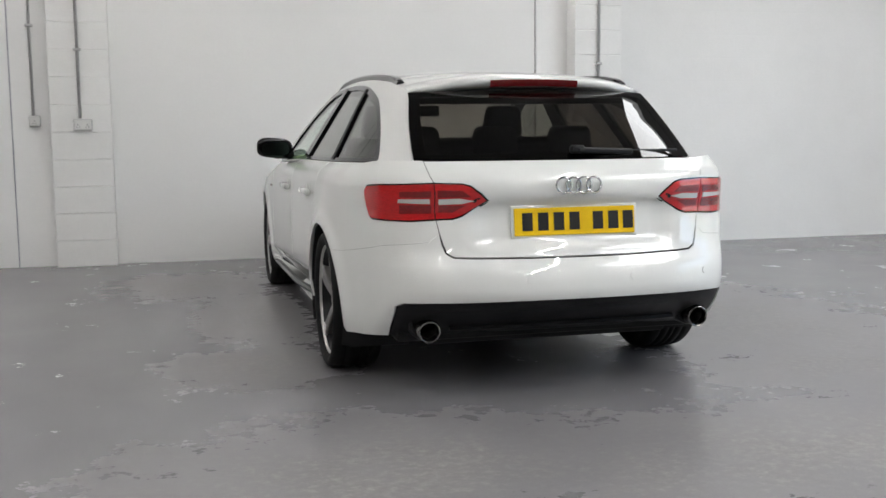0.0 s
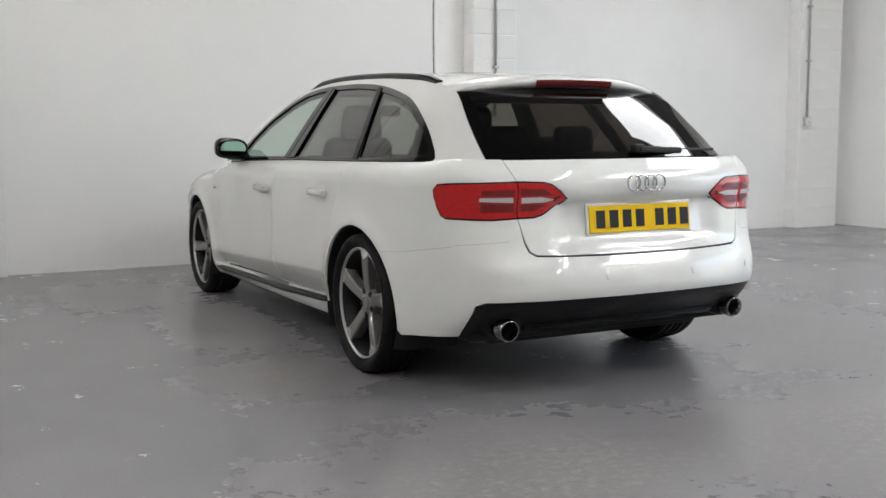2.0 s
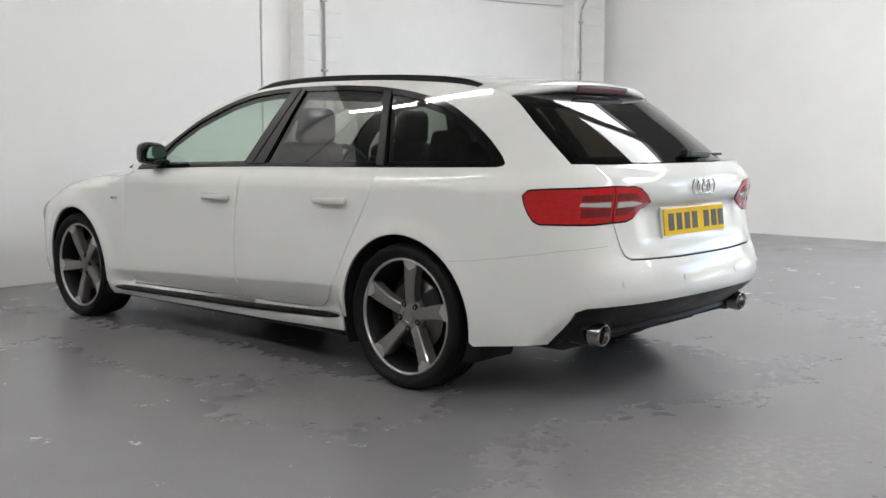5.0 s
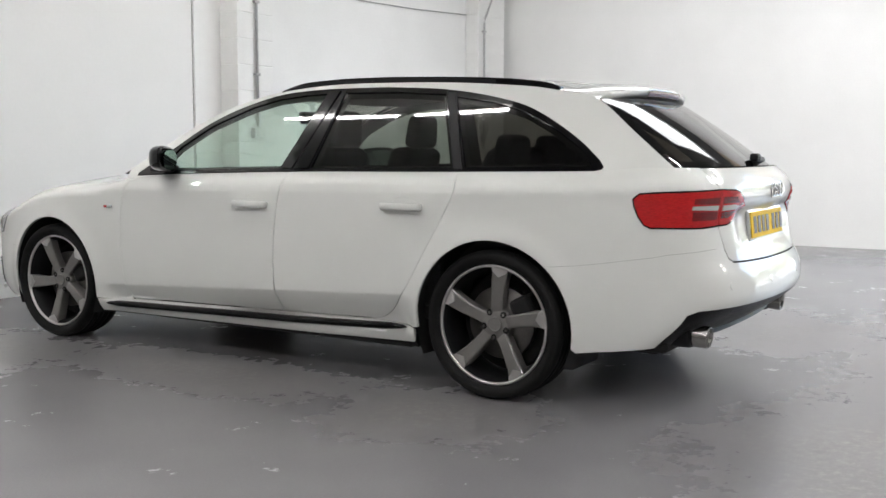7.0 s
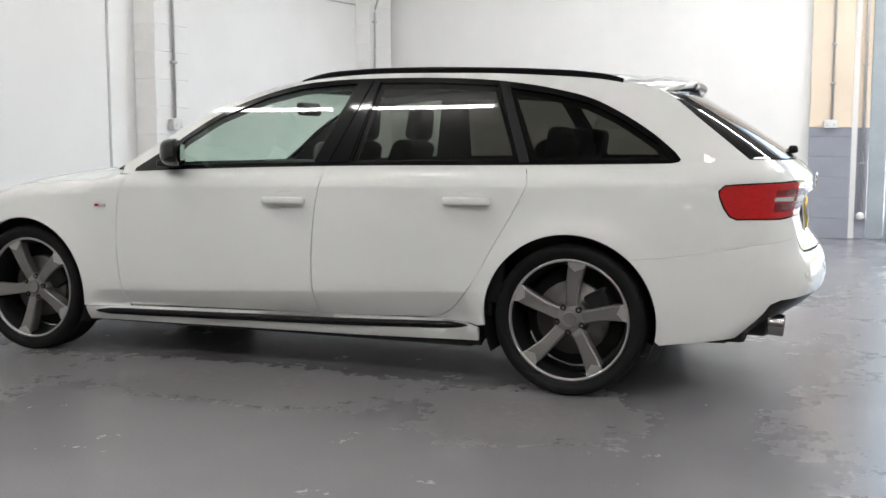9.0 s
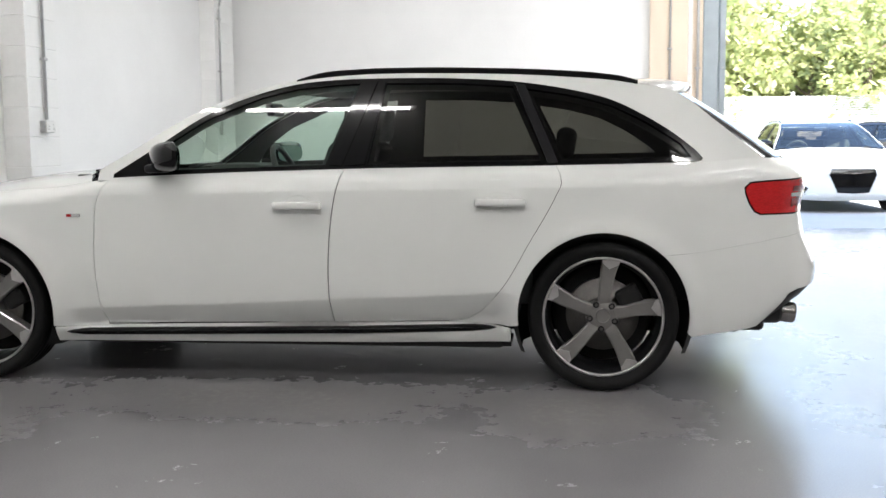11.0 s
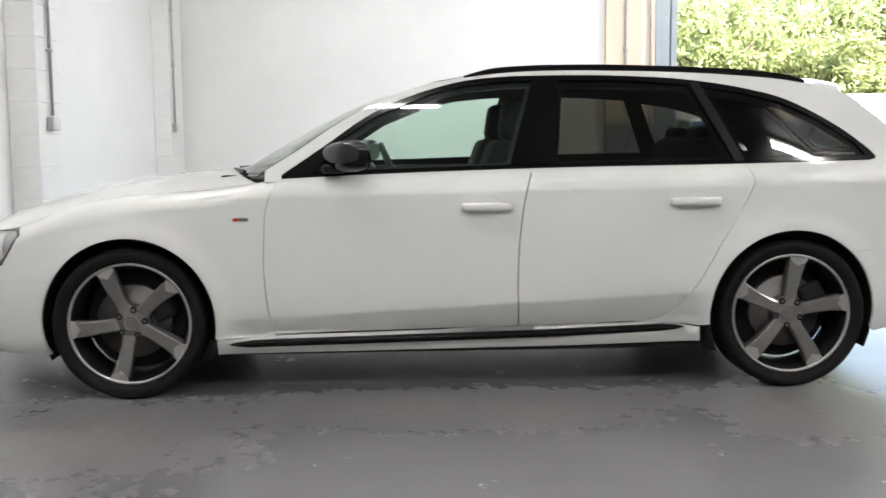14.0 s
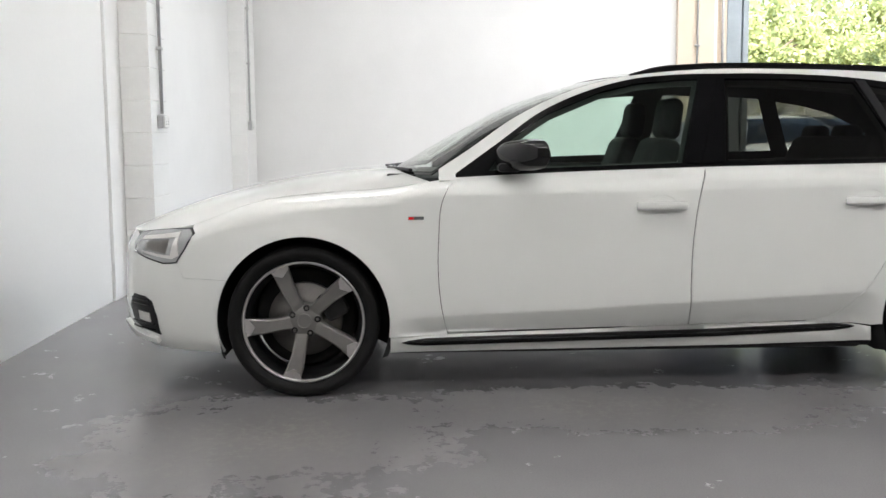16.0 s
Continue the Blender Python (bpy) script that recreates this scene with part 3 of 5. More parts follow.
darken_gap(f_gap, front_door)
darken_gap(m_gap, rear_door)
darken_gap(r_gap, rear_door)
wing_poly = (sides(f_gap[::-1]) + sides([(2.205, 0.256), (2.448, 0.250)]) + sides(circle(2.808, ARCH, -100, 60))
             + sides([(3.20, 0.502), (3.31, 0.506), (3.336, 0.568), (3.300, 0.63), (3.262, 0.69)])
             + sides([(3.275, None), (3.2, None), (3.1, None), (3.0, None), (2.9, None), (2.8, None), (2.7, None), (2.6, None), (2.5, None), (2.4, None), (2.3, None), (2.22, None), (2.165, None)]))
both("front_wing", SHELL, wing_poly, PAINT, car, extra=CREASES, gap=0.0008)
lamp_out = [S(-0.61, 0.882), S(-0.588, 0.862), S(-0.592, 0.835), S(-0.608, 0.795), S(-0.63, 0.762), S(-0.655, 0.750), R(-0.66, 0.749), R(-0.571, 0.755), R(-0.578, 0.897), R(-0.66, 0.894)]
lamp_in = [R(-0.571, 0.755), R(-0.505, 0.757), R(-0.47, 0.768), R(-0.372, 0.829), R(-0.40, 0.856), R(-0.44, 0.885), R(-0.47, 0.893), R(-0.578, 0.897)]
gate_side = [R(-0.598, 0.955), R(-0.592, 0.93), R(-0.578, 0.897)]
quarter = (sides(r_gap) + sides([(0.2, None), (0.0, None), (-0.2, None), (-0.4, None), (-0.55, None), (-0.66, None)]) + [R(-0.602, None)] + gate_side
           + [R(-0.66, 0.894), S(-0.61, 0.882), S(-0.588, 0.862), S(-0.592, 0.835), S(-0.608, 0.795), S(-0.63, 0.762), S(-0.655, 0.750), R(-0.66, 0.749), R(-0.571, 0.755)]
           + [R(-0.560, 0.70), R(-0.60, 0.665)] + sides([(-0.72, 0.645), (-0.66, 0.632), (-0.369, 0.591)])
           + sides(circle(0.0, ARCH, -43, 96)) + sides([(0.40, 0.272), (0.66, 0.283)]))
both("quarter_panel", SHELL, quarter, PAINT, car, gap=0.0002, extra=CREASES)
tail = both("tail_lamp", SHELL, lamp_out, RED, car, "red tail lamp with a pale lens strip", lift=0.005, depth=0.02)
tail_in = both("inner_tail_lamp", SHELL, lamp_in, RED, car, "red lamp on the tailgate", lift=0.005, depth=0.02)
both("lamp_rim", SHELL, lamp_out, GLOSS_BLACK, tail, "black lamp edge", lift=0.0015, gap=-0.004, depth=0.01)
both("lamp_rim", SHELL, lamp_in, GLOSS_BLACK, tail_in, "black lamp edge", lift=0.0015, gap=-0.004, depth=0.01)
both("lens_strip", SHELL, [R(-0.705, 0.821), R(-0.703, 0.837), R(-0.592, 0.839), R(-0.590, 0.818)], LENS, tail, "pale reversing lens", lift=0.009, depth=0.006, gap=0.001, step=0.02)
both("lens_strip", SHELL, [R(-0.560, 0.815), R(-0.562, 0.838), R(-0.48, 0.840), R(-0.425, 0.829), R(-0.47, 0.818)], LENS, tail_in, "pale reversing lens", lift=0.009, depth=0.006, gap=0.001, step=0.02)
both("lens_band", SHELL, [R(-0.70, 0.866), R(-0.588, 0.870), R(-0.586, 0.842), R(-0.70, 0.842)], DEEP_RED, tail, "", lift=0.007, depth=0.004, gap=0.001, step=0.02)
both("lens_band", SHELL, [R(-0.70, 0.814), R(-0.586, 0.814), R(-0.584, 0.778), R(-0.70, 0.776)], DEEP_RED, tail, "", lift=0.007, depth=0.004, gap=0.001, step=0.02)
both("lens_band", SHELL, [R(-0.565, 0.842), R(-0.567, 0.872), R(-0.47, 0.870), R(-0.435, 0.845)], DEEP_RED, tail_in, "", lift=0.007, depth=0.004, gap=0.001, step=0.02)
both("lens_band", SHELL, [R(-0.560, 0.811), R(-0.562, 0.782), R(-0.505, 0.782), R(-0.455, 0.812)], DEEP_RED, tail_in, "", lift=0.007, depth=0.004, gap=0.001, step=0.02)

half_gate = [R(-0.602, None)] + gate_side + lamp_in[::-1][1:] + [R(-0.560, 0.70), R(-0.548, 0.655), R(-0.535, 0.622), R(-0.510, 0.607), R(-0.45, 0.604), R(-0.2, 0.600)]


def mirrored(poly):
    w = (SHELL.nu - 1) * SHELL.su
    return [(w - a, b) for a, b in poly[::-1]]


top_edge = [R(x, None) for x in (0.5, 0.35, 0.2, 0.0, -0.2, -0.35, -0.5)]
gate_poly = half_gate + mirrored(half_gate) + top_edge
tailgate = attach("tailgate", panel_mesh("tailgate", SHELL, gate_poly, PAINT, step=0.03, gap=0.0028, depth=0.02), car)
# black ring behind the tailgate's gap, standing in for its shade
gate_ring = thin(dense(thin(gate_poly), 0.04))
attach("gap_shade", panel_mesh("gap_shade", SHELL, [tuple(q) for q in shrink(gate_ring, -0.010)], UNDER, holes=[[tuple(q) for q in shrink(gate_ring, 0.014)]], lift=-0.009, gap=0.0, depth=0.0, step=0.05), tailgate, "black strip painted as the gap's shade")
bumper_side = ([R(-0.0, 0.596), R(-0.2, 0.596), R(-0.45, 0.600), R(-0.512, 0.603), R(-0.54, 0.62), R(-0.553, 0.655), R(-0.560, 0.70), R(-0.60, 0.665)]
               + sides([(-0.72, 0.645), (-0.66, 0.632), (-0.369, 0.591)]) + sides(circle(0.0, ARCH, -43, -101))
               + sides([(-0.372, 0.232), (-0.52, 0.246), (-0.66, 0.262)]))
diff_top = [R(-0.725, 0.405), R(-0.70, 0.422), R(-0.60, 0.428), R(-0.3, 0.432), R(0.0, 0.433)]
half_b = bumper_side + diff_top[:-1]
bumper_poly = half_b + [diff_top[-1]] + mirrored(half_b[1:])
attach("rear_bumper", panel_mesh("rear_bumper", SHELL, bumper_poly, PAINT, step=0.03, gap=0.0006), car)
# dark strip behind the seam, so that its narrow gap looks shaded
seam = [(-0.290, 0.580), (-0.369, 0.589), (-0.66, 0.630), (-0.72, 0.643)]
both("seam_backing", SHELL, sides([(y, z + 0.015) for y, z in seam]) + [R(-0.60, 0.68), R(-0.60, 0.645)] + sides([(y, z - 0.015) for y, z in seam[::-1]]), UNDER, car, "dark strip painting the shade in the seam between wing and bumper", lift=-0.004, depth=0.0, gap=0.0)
half_d = [R(0.0, 0.430), R(-0.3, 0.429), R(-0.60, 0.425), R(-0.70, 0.418), R(-0.722, 0.402), S(-0.665, 0.262), R(-0.66, 0.252), R(-0.45, 0.262), R(-0.35, 0.275), R(-0.3, 0.265)]
diffuser = attach("diffuser", panel_mesh("diffuser", SHELL, half_d + mirrored(half_d[1:]), MATT_BLACK, lift=-0.006, depth=0.05), car, "black plastic lower bumper insert")
attach("diffuser_lip", panel_mesh("diffuser_lip", SHELL, [R(-0.5, 0.306), R(0.0, 0.310), R(0.5, 0.306), R(0.5, 0.297), R(0.0, 0.300), R(-0.5, 0.297)],
                                  MATT_BLACK, lift=0.010, depth=0.02, gap=0.0, step=0.02), car)

# sill and its black blade
both("sill", SHELL, sides([(2.448, 0.176), (2.446, 0.246), (2.2, 0.2595), (1.175, 0.2735), (0.62, 0.2845), (0.397, 0.268), (0.392, 0.204), (0.95, 0.190), (1.6, 0.184)]), PAINT, car)
for sx in (-1, 1):
    verts, faces = [], []
    n_b = 60
    for i in range(n_b + 1):
        f = i / n_b
        y = 2.405 - 1.955 * f
        zc = 0.2245 + 0.0375 * f
        half = 0.0165 * min(1.0, (f / 0.05) ** 0.6 if f > 0 else 0.0, ((1 - f) / 0.05) ** 0.6 if f < 1 else 0.0) + 0.0004
        xs_ = abs(float(SHELL.at(*S(y, zc))[0]))
        for k in range(9):
            a = radians(-100 + 200 * k / 8)
            verts.append((sx * (xs_ - 0.006 + 0.024 * math.cos(a) * min(1.0, half / 0.008)), y, zc + half * math.sin(a)))
    for i in range(n_b):
        for k in range(8):
            q = (i * 9 + k, i * 9 + k + 1, (i + 1) * 9 + k + 1, (i + 1) * 9 + k)
            faces.append(q if sx > 0 else q[::-1])
    attach("sill_blade", mesh_of("sill_blade", verts, faces, BLADE_BLACK, True), car, "gloss black side blade")
both("sill_underside", SHELL, sides([(2.44, 0.168), (2.44, 0.178), (0.392, 0.198), (0.392, 0.172)]), MATT_BLACK, car, lift=-0.01, depth=0.05, gap=0.0)

# front bumper, lamps, grille
lamp_f = sides([(3.262, 0.69), (3.280, 0.708), (3.36, 0.705), (3.45, 0.695), (3.53, 0.680), (3.562, 0.640), (3.55, 0.605), (3.396, 0.566), (3.340, 0.572), (3.300, 0.63)])
head = both("headlamp", SHELL, lamp_f, LAMP_GREY, car, "clear headlamp with a grey housing", lift=0.003, depth=0.02)
both("headlamp_rim", SHELL, lamp_f, GLOSS_BLACK, head, "black rim", lift=0.001, gap=-0.006, depth=0.01)
both("light_guide", SHELL, sides([(3.32, 0.695), (3.50, 0.668), (3.51, 0.655), (3.34, 0.672), (3.365, 0.60), (3.50, 0.615), (3.50, 0.605), (3.355, 0.585), (3.325, 0.60)]), LENS, head, "pale light strip", lift=0.006, depth=0.004, gap=0.0005, step=0.02)
both("reflector", SHELL, sides([(3.37, 0.662), (3.48, 0.648), (3.485, 0.62), (3.385, 0.608)]), STEEL, head, "", lift=0.005, depth=0.004, gap=0.0, step=0.02)
half_f = (sides(circle(2.808, ARCH, 111, 60)) + sides([(3.20, 0.502), (3.31, 0.506), (3.336, 0.568), (3.396, 0.562), (3.55, 0.60), (3.566, 0.64), (3.545, 0.672), (3.575, None)])
          + [FR(0.4, None), FR(0.2, None)])
half_f_low = [FR(0.0, 0.18), FR(0.3, 0.18), FR(0.55, 0.185)] + sides([(3.5, 0.19), (3.3, 0.187), (3.16, 0.184)])
for flip in (False, True):
    attach("front_bumper", panel_mesh("front_bumper", SHELL, half_f + [FR(0.0, None)] + half_f_low, PAINT, mirror=flip, gap=0.0003), car)
both("fog_grille", SHELL, sides([(3.563, 0.420), (3.50, 0.418), (3.463, 0.400), (3.440, 0.33), (3.425, 0.252), (3.50, 0.268), (3.565, 0.29), (3.60, 0.36)]), MATT_BLACK, car, "black honeycomb fog lamp grille", lift=0.004, depth=0.02)
for z in (0.275, 0.300, 0.380, 0.400):
    both("grille_bar", SHELL, sides([(3.575, z + 0.004), (3.452 if z < 0.35 else 3.475, z + 0.002), (3.452 if z < 0.35 else 3.475, z - 0.003), (3.575, z - 0.002)]), GLOSS_BLACK, car, "", lift=0.009, depth=0.005, gap=0.0, step=0.02)
both("fog_lamp", SHELL, sides([(3.535, 0.352), (3.478, 0.348), (3.468, 0.305), (3.53, 0.312)]), LENS, car, "", lift=0.009, depth=0.012, step=0.02)
both("splitter", SHELL, sides([(3.62, 0.29), (3.54, 0.262), (3.44, 0.242), (3.43, 0.226), (3.55, 0.238), (3.64, 0.27)]), PAINT, car, "", lift=0.022, depth=0.04, gap=0.0, step=0.02)
for flip in (False, True):
    attach("radiator_grille", panel_mesh("radiator_grille", SHELL, [FR(0.0, 0.64), FR(0.30, 0.64), FR(0.33, 0.56), FR(0.22, 0.30), FR(0.0, 0.29)], GLOSS_BLACK, mirror=flip, lift=0.005, gap=0.0), car, "black radiator grille")

# bonnet, roof, screens
w, h = (HOOD.nu - 1) * HOOD.su, (HOOD.nv - 1) * HOOD.sv
rect = lambda w, h, a=0.0, b=0.0: dense([(a, b), (w - a, b), (w - a, h - b), (a, h - b)], 0.1)
attach("bonnet", panel_mesh("bonnet", HOOD, rect(w, h, 0.0, 0.0), PAINT, gap=0.003), car)
w, h = (ROOF.nu - 1) * ROOF.su, (ROOF.nv - 1) * ROOF.sv
attach("roof", panel_mesh("roof", ROOF, rect(w, h), PAINT, gap=0.0, depth=0.0), car)
w, h = (WIND.nu - 1) * WIND.su, (WIND.nv - 1) * WIND.sv
attach("windscreen", panel_mesh("windscreen", WIND, rect(w, h, 0.02, 0.02), SCREEN, gap=0.0, depth=0.0), car, "green-tinted windscreen")
attach("screen_surround", panel_mesh("screen_surround", WIND, rect(w, h), GLOSS_BLACK, holes=[rect(w, h, 0.035, 0.05)], lift=-0.003, gap=0.0, depth=0.004), car, "black ceramic edge band")
w, h = (REAR.nu - 1) * REAR.su, (REAR.nv - 1) * REAR.sv
attach("rear_window", panel_mesh("rear_window", REAR, rect(w, h, 0.004, 0.004), REAR_GLASS, gap=0.0, depth=0.0), car, "dark tinted rear window")
attach("rear_window_band", panel_mesh("rear_window_band", REAR, rect(w, h, 0.004, 0.004), GLOSS_BLACK, holes=[rect(w, h, 0.05, 0.045)], lift=-0.003, gap=0.0, depth=0.004), car, "black ceramic edge band")

# side of the cabin: painted frame, black surround, glass
dlo_top = [(2.165, 0.932), (2.003, 1.042), (1.775, 1.196), (1.535, 1.292), (1.37, 1.331), (1.186, 1.348), (0.983, 1.352), (0.654, 1.347), (0.399, 1.330), (0.144, 1.290), (-0.032, 1.244), (-0.179, 1.172), (-0.324, 1.078), (-0.40, 1.015)]
dlo = [G(*p) for p in spline(dlo_top, 0.03) + [(-0.424, 0.986), (-0.418, 0.975), (-0.39, 0.969)] + spline([(-0.35, 0.968), (0.2, 0.960), (1.13, 0.949), (1.85, 0.929), (2.165, 0.916)], 0.06)]
rim_top = [(y, float(side_top(y))) for y in np.linspace(2.235, -0.69, 70)]
cab = [G(*p) for p in rim_top + [(-0.69, 0.972), (-0.43, 0.955), (0.2, 0.948), (1.13, 0.936), (1.85, 0.917), (2.18, 0.904), (2.235, 0.905)]]
both("cabin_frame", GREEN, cab, PAINT, car, "white roof pillar frame", holes=[dlo], gap=0.0)


def inset_top(y, d):
    return float(np.interp(-y, [-p[0] for p in dlo_top], [p[1] for p in dlo_top])) - d


def pane(y0t, y0b, y1t, y1b, d=0.022, lo=0.020):
    """A pane's outline between two leaning edges, front first."""
    base = lambda y: float(np.interp(-y, [-2.165, -1.85, -1.13, -0.2, 0.35, 0.45], [0.916, 0.929, 0.949, 0.960, 0.968, 0.970])) + lo
    top = [(y, inset_top(y, d)) for y in np.linspace(y0t, y1t, 16)]
    bot = [(y, base(y)) for y in np.linspace(y1b, y0b, 8)]
    return [G(*p) for p in top + bot]


p_front = pane(1.93, 2.03, 1.085, 1.205)
p_rear = pane(0.965, 1.018, 0.395, 0.240)
p_quart = pane(0.335, 0.180, -0.335, -0.375, 0.024, 0.020)
both("window_surround", GREEN, dlo, GLOSS_BLACK, car, "gloss black window surround and pillar trim", holes=[p_front, p_rear, p_quart], lift=0.001, gap=0.0, depth=0.012)
tight = lambda poly: [tuple(q) for q in shrink(thin(poly), 0.022)]
both("pillar_lining", GREEN, cab, DASH, car, "dark cabin pillar trim", holes=[tight(p_front), tight(p_rear), tight(p_quart)], lift=-0.022, gap=0.004, depth=0.0)
both("window_pane", GREEN, p_front, CLEAR, front_door, "clear green-tinted door glass", lift=-0.006, gap=-0.004, depth=0.0)
both("window_pane", GREEN, p_rear, PRIVACY, rear_door, "dark privacy glass", lift=-0.006, gap=-0.004, depth=0.0)
both("quarter_window", GREEN, p_quart, PRIVACY, car, "dark privacy glass", lift=-0.006, gap=-0.004, depth=0.0)
both("pillar_cover", GREEN, [G(1.075, 1.335), G(1.19, 0.966), G(1.13, 0.962), G(1.005, 1.34)], GLOSS_BLACK, front_door, "gloss black pillar cover", lift=0.006, depth=0.008, gap=0.0)
both("pillar_cover", GREEN, [G(0.995, 1.335), G(1.12, 0.962), G(1.03, 0.967), G(0.968, 1.335)], GLOSS_BLACK, rear_door, "gloss black pillar cover", lift=0.006, depth=0.008, gap=0.0)
both("pillar_cover", GREEN, [G(0.385, 1.316), G(0.236, 0.97), G(0.192, 0.97), G(0.342, 1.314)], MATT_BLACK, rear_door, "satin black pillar cover", lift=0.006, depth=0.008, gap=0.0)
both("belt_strip", GREEN, [G(*p) for p in spline([(2.14, 0.924), (1.85, 0.936), (1.13, 0.956), (0.2, 0.967), (-0.385, 0.976)], 0.06) + spline([(-0.385, 0.971), (0.2, 0.962), (1.13, 0.951), (1.85, 0.931), (2.14, 0.919)], 0.06)], GLOSS_BLACK, car, "gloss black belt strip", lift=0.006, depth=0.012, gap=0.0)

# door handles
for door, yc, zc in ((front_door, 1.31, 0.795), (rear_door, 0.434, 0.808)):
    for flip, d in enumerate(door):
        sx = 1 if flip else -1
        px = abs(float(SHELL.at(*S(yc, zc))[0]))
        bm = bmesh.new()
        box(bm, -0.016, 0.016, -0.108, 0.108, -0.017, 0.017, 0.012, 3)
        for v in bm.verts:
            v.co.x += 0.012 * (1 - (v.co.y / 0.108) ** 2)
        bmesh.ops.transform(bm, matrix=Matrix.Translation((sx * (px + 0.020), yc, zc)) @ Matrix.Diagonal((sx, 1, 1, 1)), verts=bm.verts)
        bmesh.ops.recalc_face_normals(bm, faces=bm.faces)
        o = part("door_handle", bm, PAINT, d)
        o.data.shade_smooth()
        cup = [S(yc + 0.062 * math.cos(a), zc + 0.006 + 0.037 * math.sin(a)) for a in np.linspace(0, 2 * math.pi, 24, endpoint=False)]
        cup_me = panel_mesh("handle_recess", SHELL, cup, PAINT, mirror=bool(flip), lift=-0.001, depth=0.004, gap=0.0, step=0.015)
        co = np.array([v.co[:] for v in cup_me.vertices])
        for v in cup_me.vertices:
            q = ((v.co.y - yc) / 0.062) ** 2 + ((v.co.z - zc - 0.006) / 0.037) ** 2
            v.co.x += -sx * 0.022 * max(0.0, 1 - q) + sx * 0.0025
        attach("handle_recess", cup_me, d)

# mirrors
for sx in (-1, 1):
    foot = new("door_mirror")
    foot.parent = car
    tagged(foot, "gloss black door mirror")
    bm = bmesh.new()
    bmesh.ops.create_uvsphere(bm, u_segments=36, v_segments=24, radius=1.0)
    for v in bm.verts:
        x, y, z = v.co
        v.co = Vector((math.copysign(abs(x) ** 0.62, x) * 0.120, math.copysign(abs(y) ** 0.72, y) * (0.086 if y > 0 else 0.030), math.copysign(abs(z) ** 0.60, z) * (0.072 if z > 0 else 0.056)))
        v.co.z += 0.07 * v.co.x
        v.co.y -= 0.55 * v.co.x
    bmesh.ops.transform(bm, matrix=Matrix.Translation((sx * 0.925, 1.874, 1.000)) @ Matrix.Diagonal((sx, 1, 1, 1)), verts=bm.verts)
    bmesh.ops.recalc_face_normals(bm, faces=bm.faces)
    o = part("mirror_shell", bm, GLOSS_BLACK, foot)
    o.data.shade_smooth()
    bm = bmesh.new()
    box(bm, 0.80, 0.93, 1.90, 1.99, 0.938, 0.975, 0.014, 3)
    bmesh.ops.transform(bm, matrix=Matrix.Diagonal((sx, 1, 1, 1)), verts=bm.verts)
    bmesh.ops.recalc_face_normals(bm, faces=bm.faces)
    part("mirror_stalk", bm, MATT_BLACK, foot)
    bm = bmesh.new()
    bmesh.ops.create_circle(bm, cap_ends=True, segments=32, radius=1.0)
    for v in bm.verts:
        x, z = v.co.x, v.co.y
        v.co = Vector((math.copysign(abs(x) ** 0.75, x) * 0.092, -0.55 * math.copysign(abs(x) ** 0.75, x) * 0.092, math.copysign(abs(z) ** 0.75, z) * 0.050))
    bmesh.ops.transform(bm, matrix=Matrix.Translation((sx * 0.925, 1.8385, 1.002)) @ Matrix.Diagonal((sx, 1, 1, 1)), verts=bm.verts)
    bmesh.ops.recalc_face_normals(bm, faces=bm.faces)
    part("mirror_glass", bm, MIRROR, foot, "mirror glass")

# roof rails
for sx in (-1, 1):
    line = spline([(1.385, 1.352), (1.34, 1.366), (1.287, 1.380), (1.10, 1.397), (0.85, 1.401), (0.50, 1.393), (0.20, 1.379), (0.0, 1.362), (-0.10, 1.346), (-0.155, 1.328)], 0.035)
    verts, faces = [], []
    for i, (y, z) in enumerate(line):
        base = float(side_top(y)) - 0.004
        xo = float(green_x(y, base)) - 0.006
        lowz = max(base - 0.012, z - 0.030) if 0.08 < i / len(line) < 0.92 else base - 0.015
        ring = [(xo + 0.004, lowz), (xo + 0.006, z - 0.008), (xo - 0.002, z), (xo - 0.026, z), (xo - 0.034, z - 0.008), (xo - 0.032, lowz)]
        verts += [(sx * a, y, b) for a, b in ring]
    k = 6
    for i in range(len(line) - 1):
        for q in range(k):
            faces.append((i * k + q, i * k + (q + 1) % k, (i + 1) * k + (q + 1) % k, (i + 1) * k + q))
    faces += [tuple(range(k)), tuple(len(verts) - k + q for q in range(k))]
    me = mesh_of("roof_rail", verts, faces, GLOSS_BLACK)
    bm = bmesh.new()
    bm.from_mesh(me)
    bmesh.ops.recalc_face_normals(bm, faces=bm.faces)
    bm.to_mesh(me)
    bm.free()
    attach("roof_rail", me, car, "gloss black roof rail")

# spoiler over the rear window with the high brake lamp
verts, faces = [], []
n_x = 41
for i in range(n_x):
    s = -1 + 2 * i / (n_x - 1)
    x = 0.548 * s
    w = abs(s) ** 2.6
    y_in, z_in = -0.20 + 0.02 * w, 1.360 - 0.055 * w + 0.002
    y_out, z_out = -0.425 + 0.115 * abs(s) ** 3.5, 1.335 - 0.052 * w
    verts += [(x, y_in, z_in), (x, (y_in + y_out) / 2, (z_in + z_out) / 2 + 0.008), (x, y_out + 0.012, z_out + 0.003), (x, y_out, z_out - 0.006),
              (x, y_out + 0.008, z_out - 0.026), (x * 0.99, y_out + 0.085 - 0.03 * w, z_out - 0.040)]
for i in range(n_x - 1):
    for q in range(5):
        faces.append((i * 6 + q, i * 6 + q + 1, (i + 1) * 6 + q + 1, (i + 1) * 6 + q))
me = mesh_of("roof_spoiler", verts, faces, PAINT, True)
bm = bmesh.new()
bm.from_mesh(me)
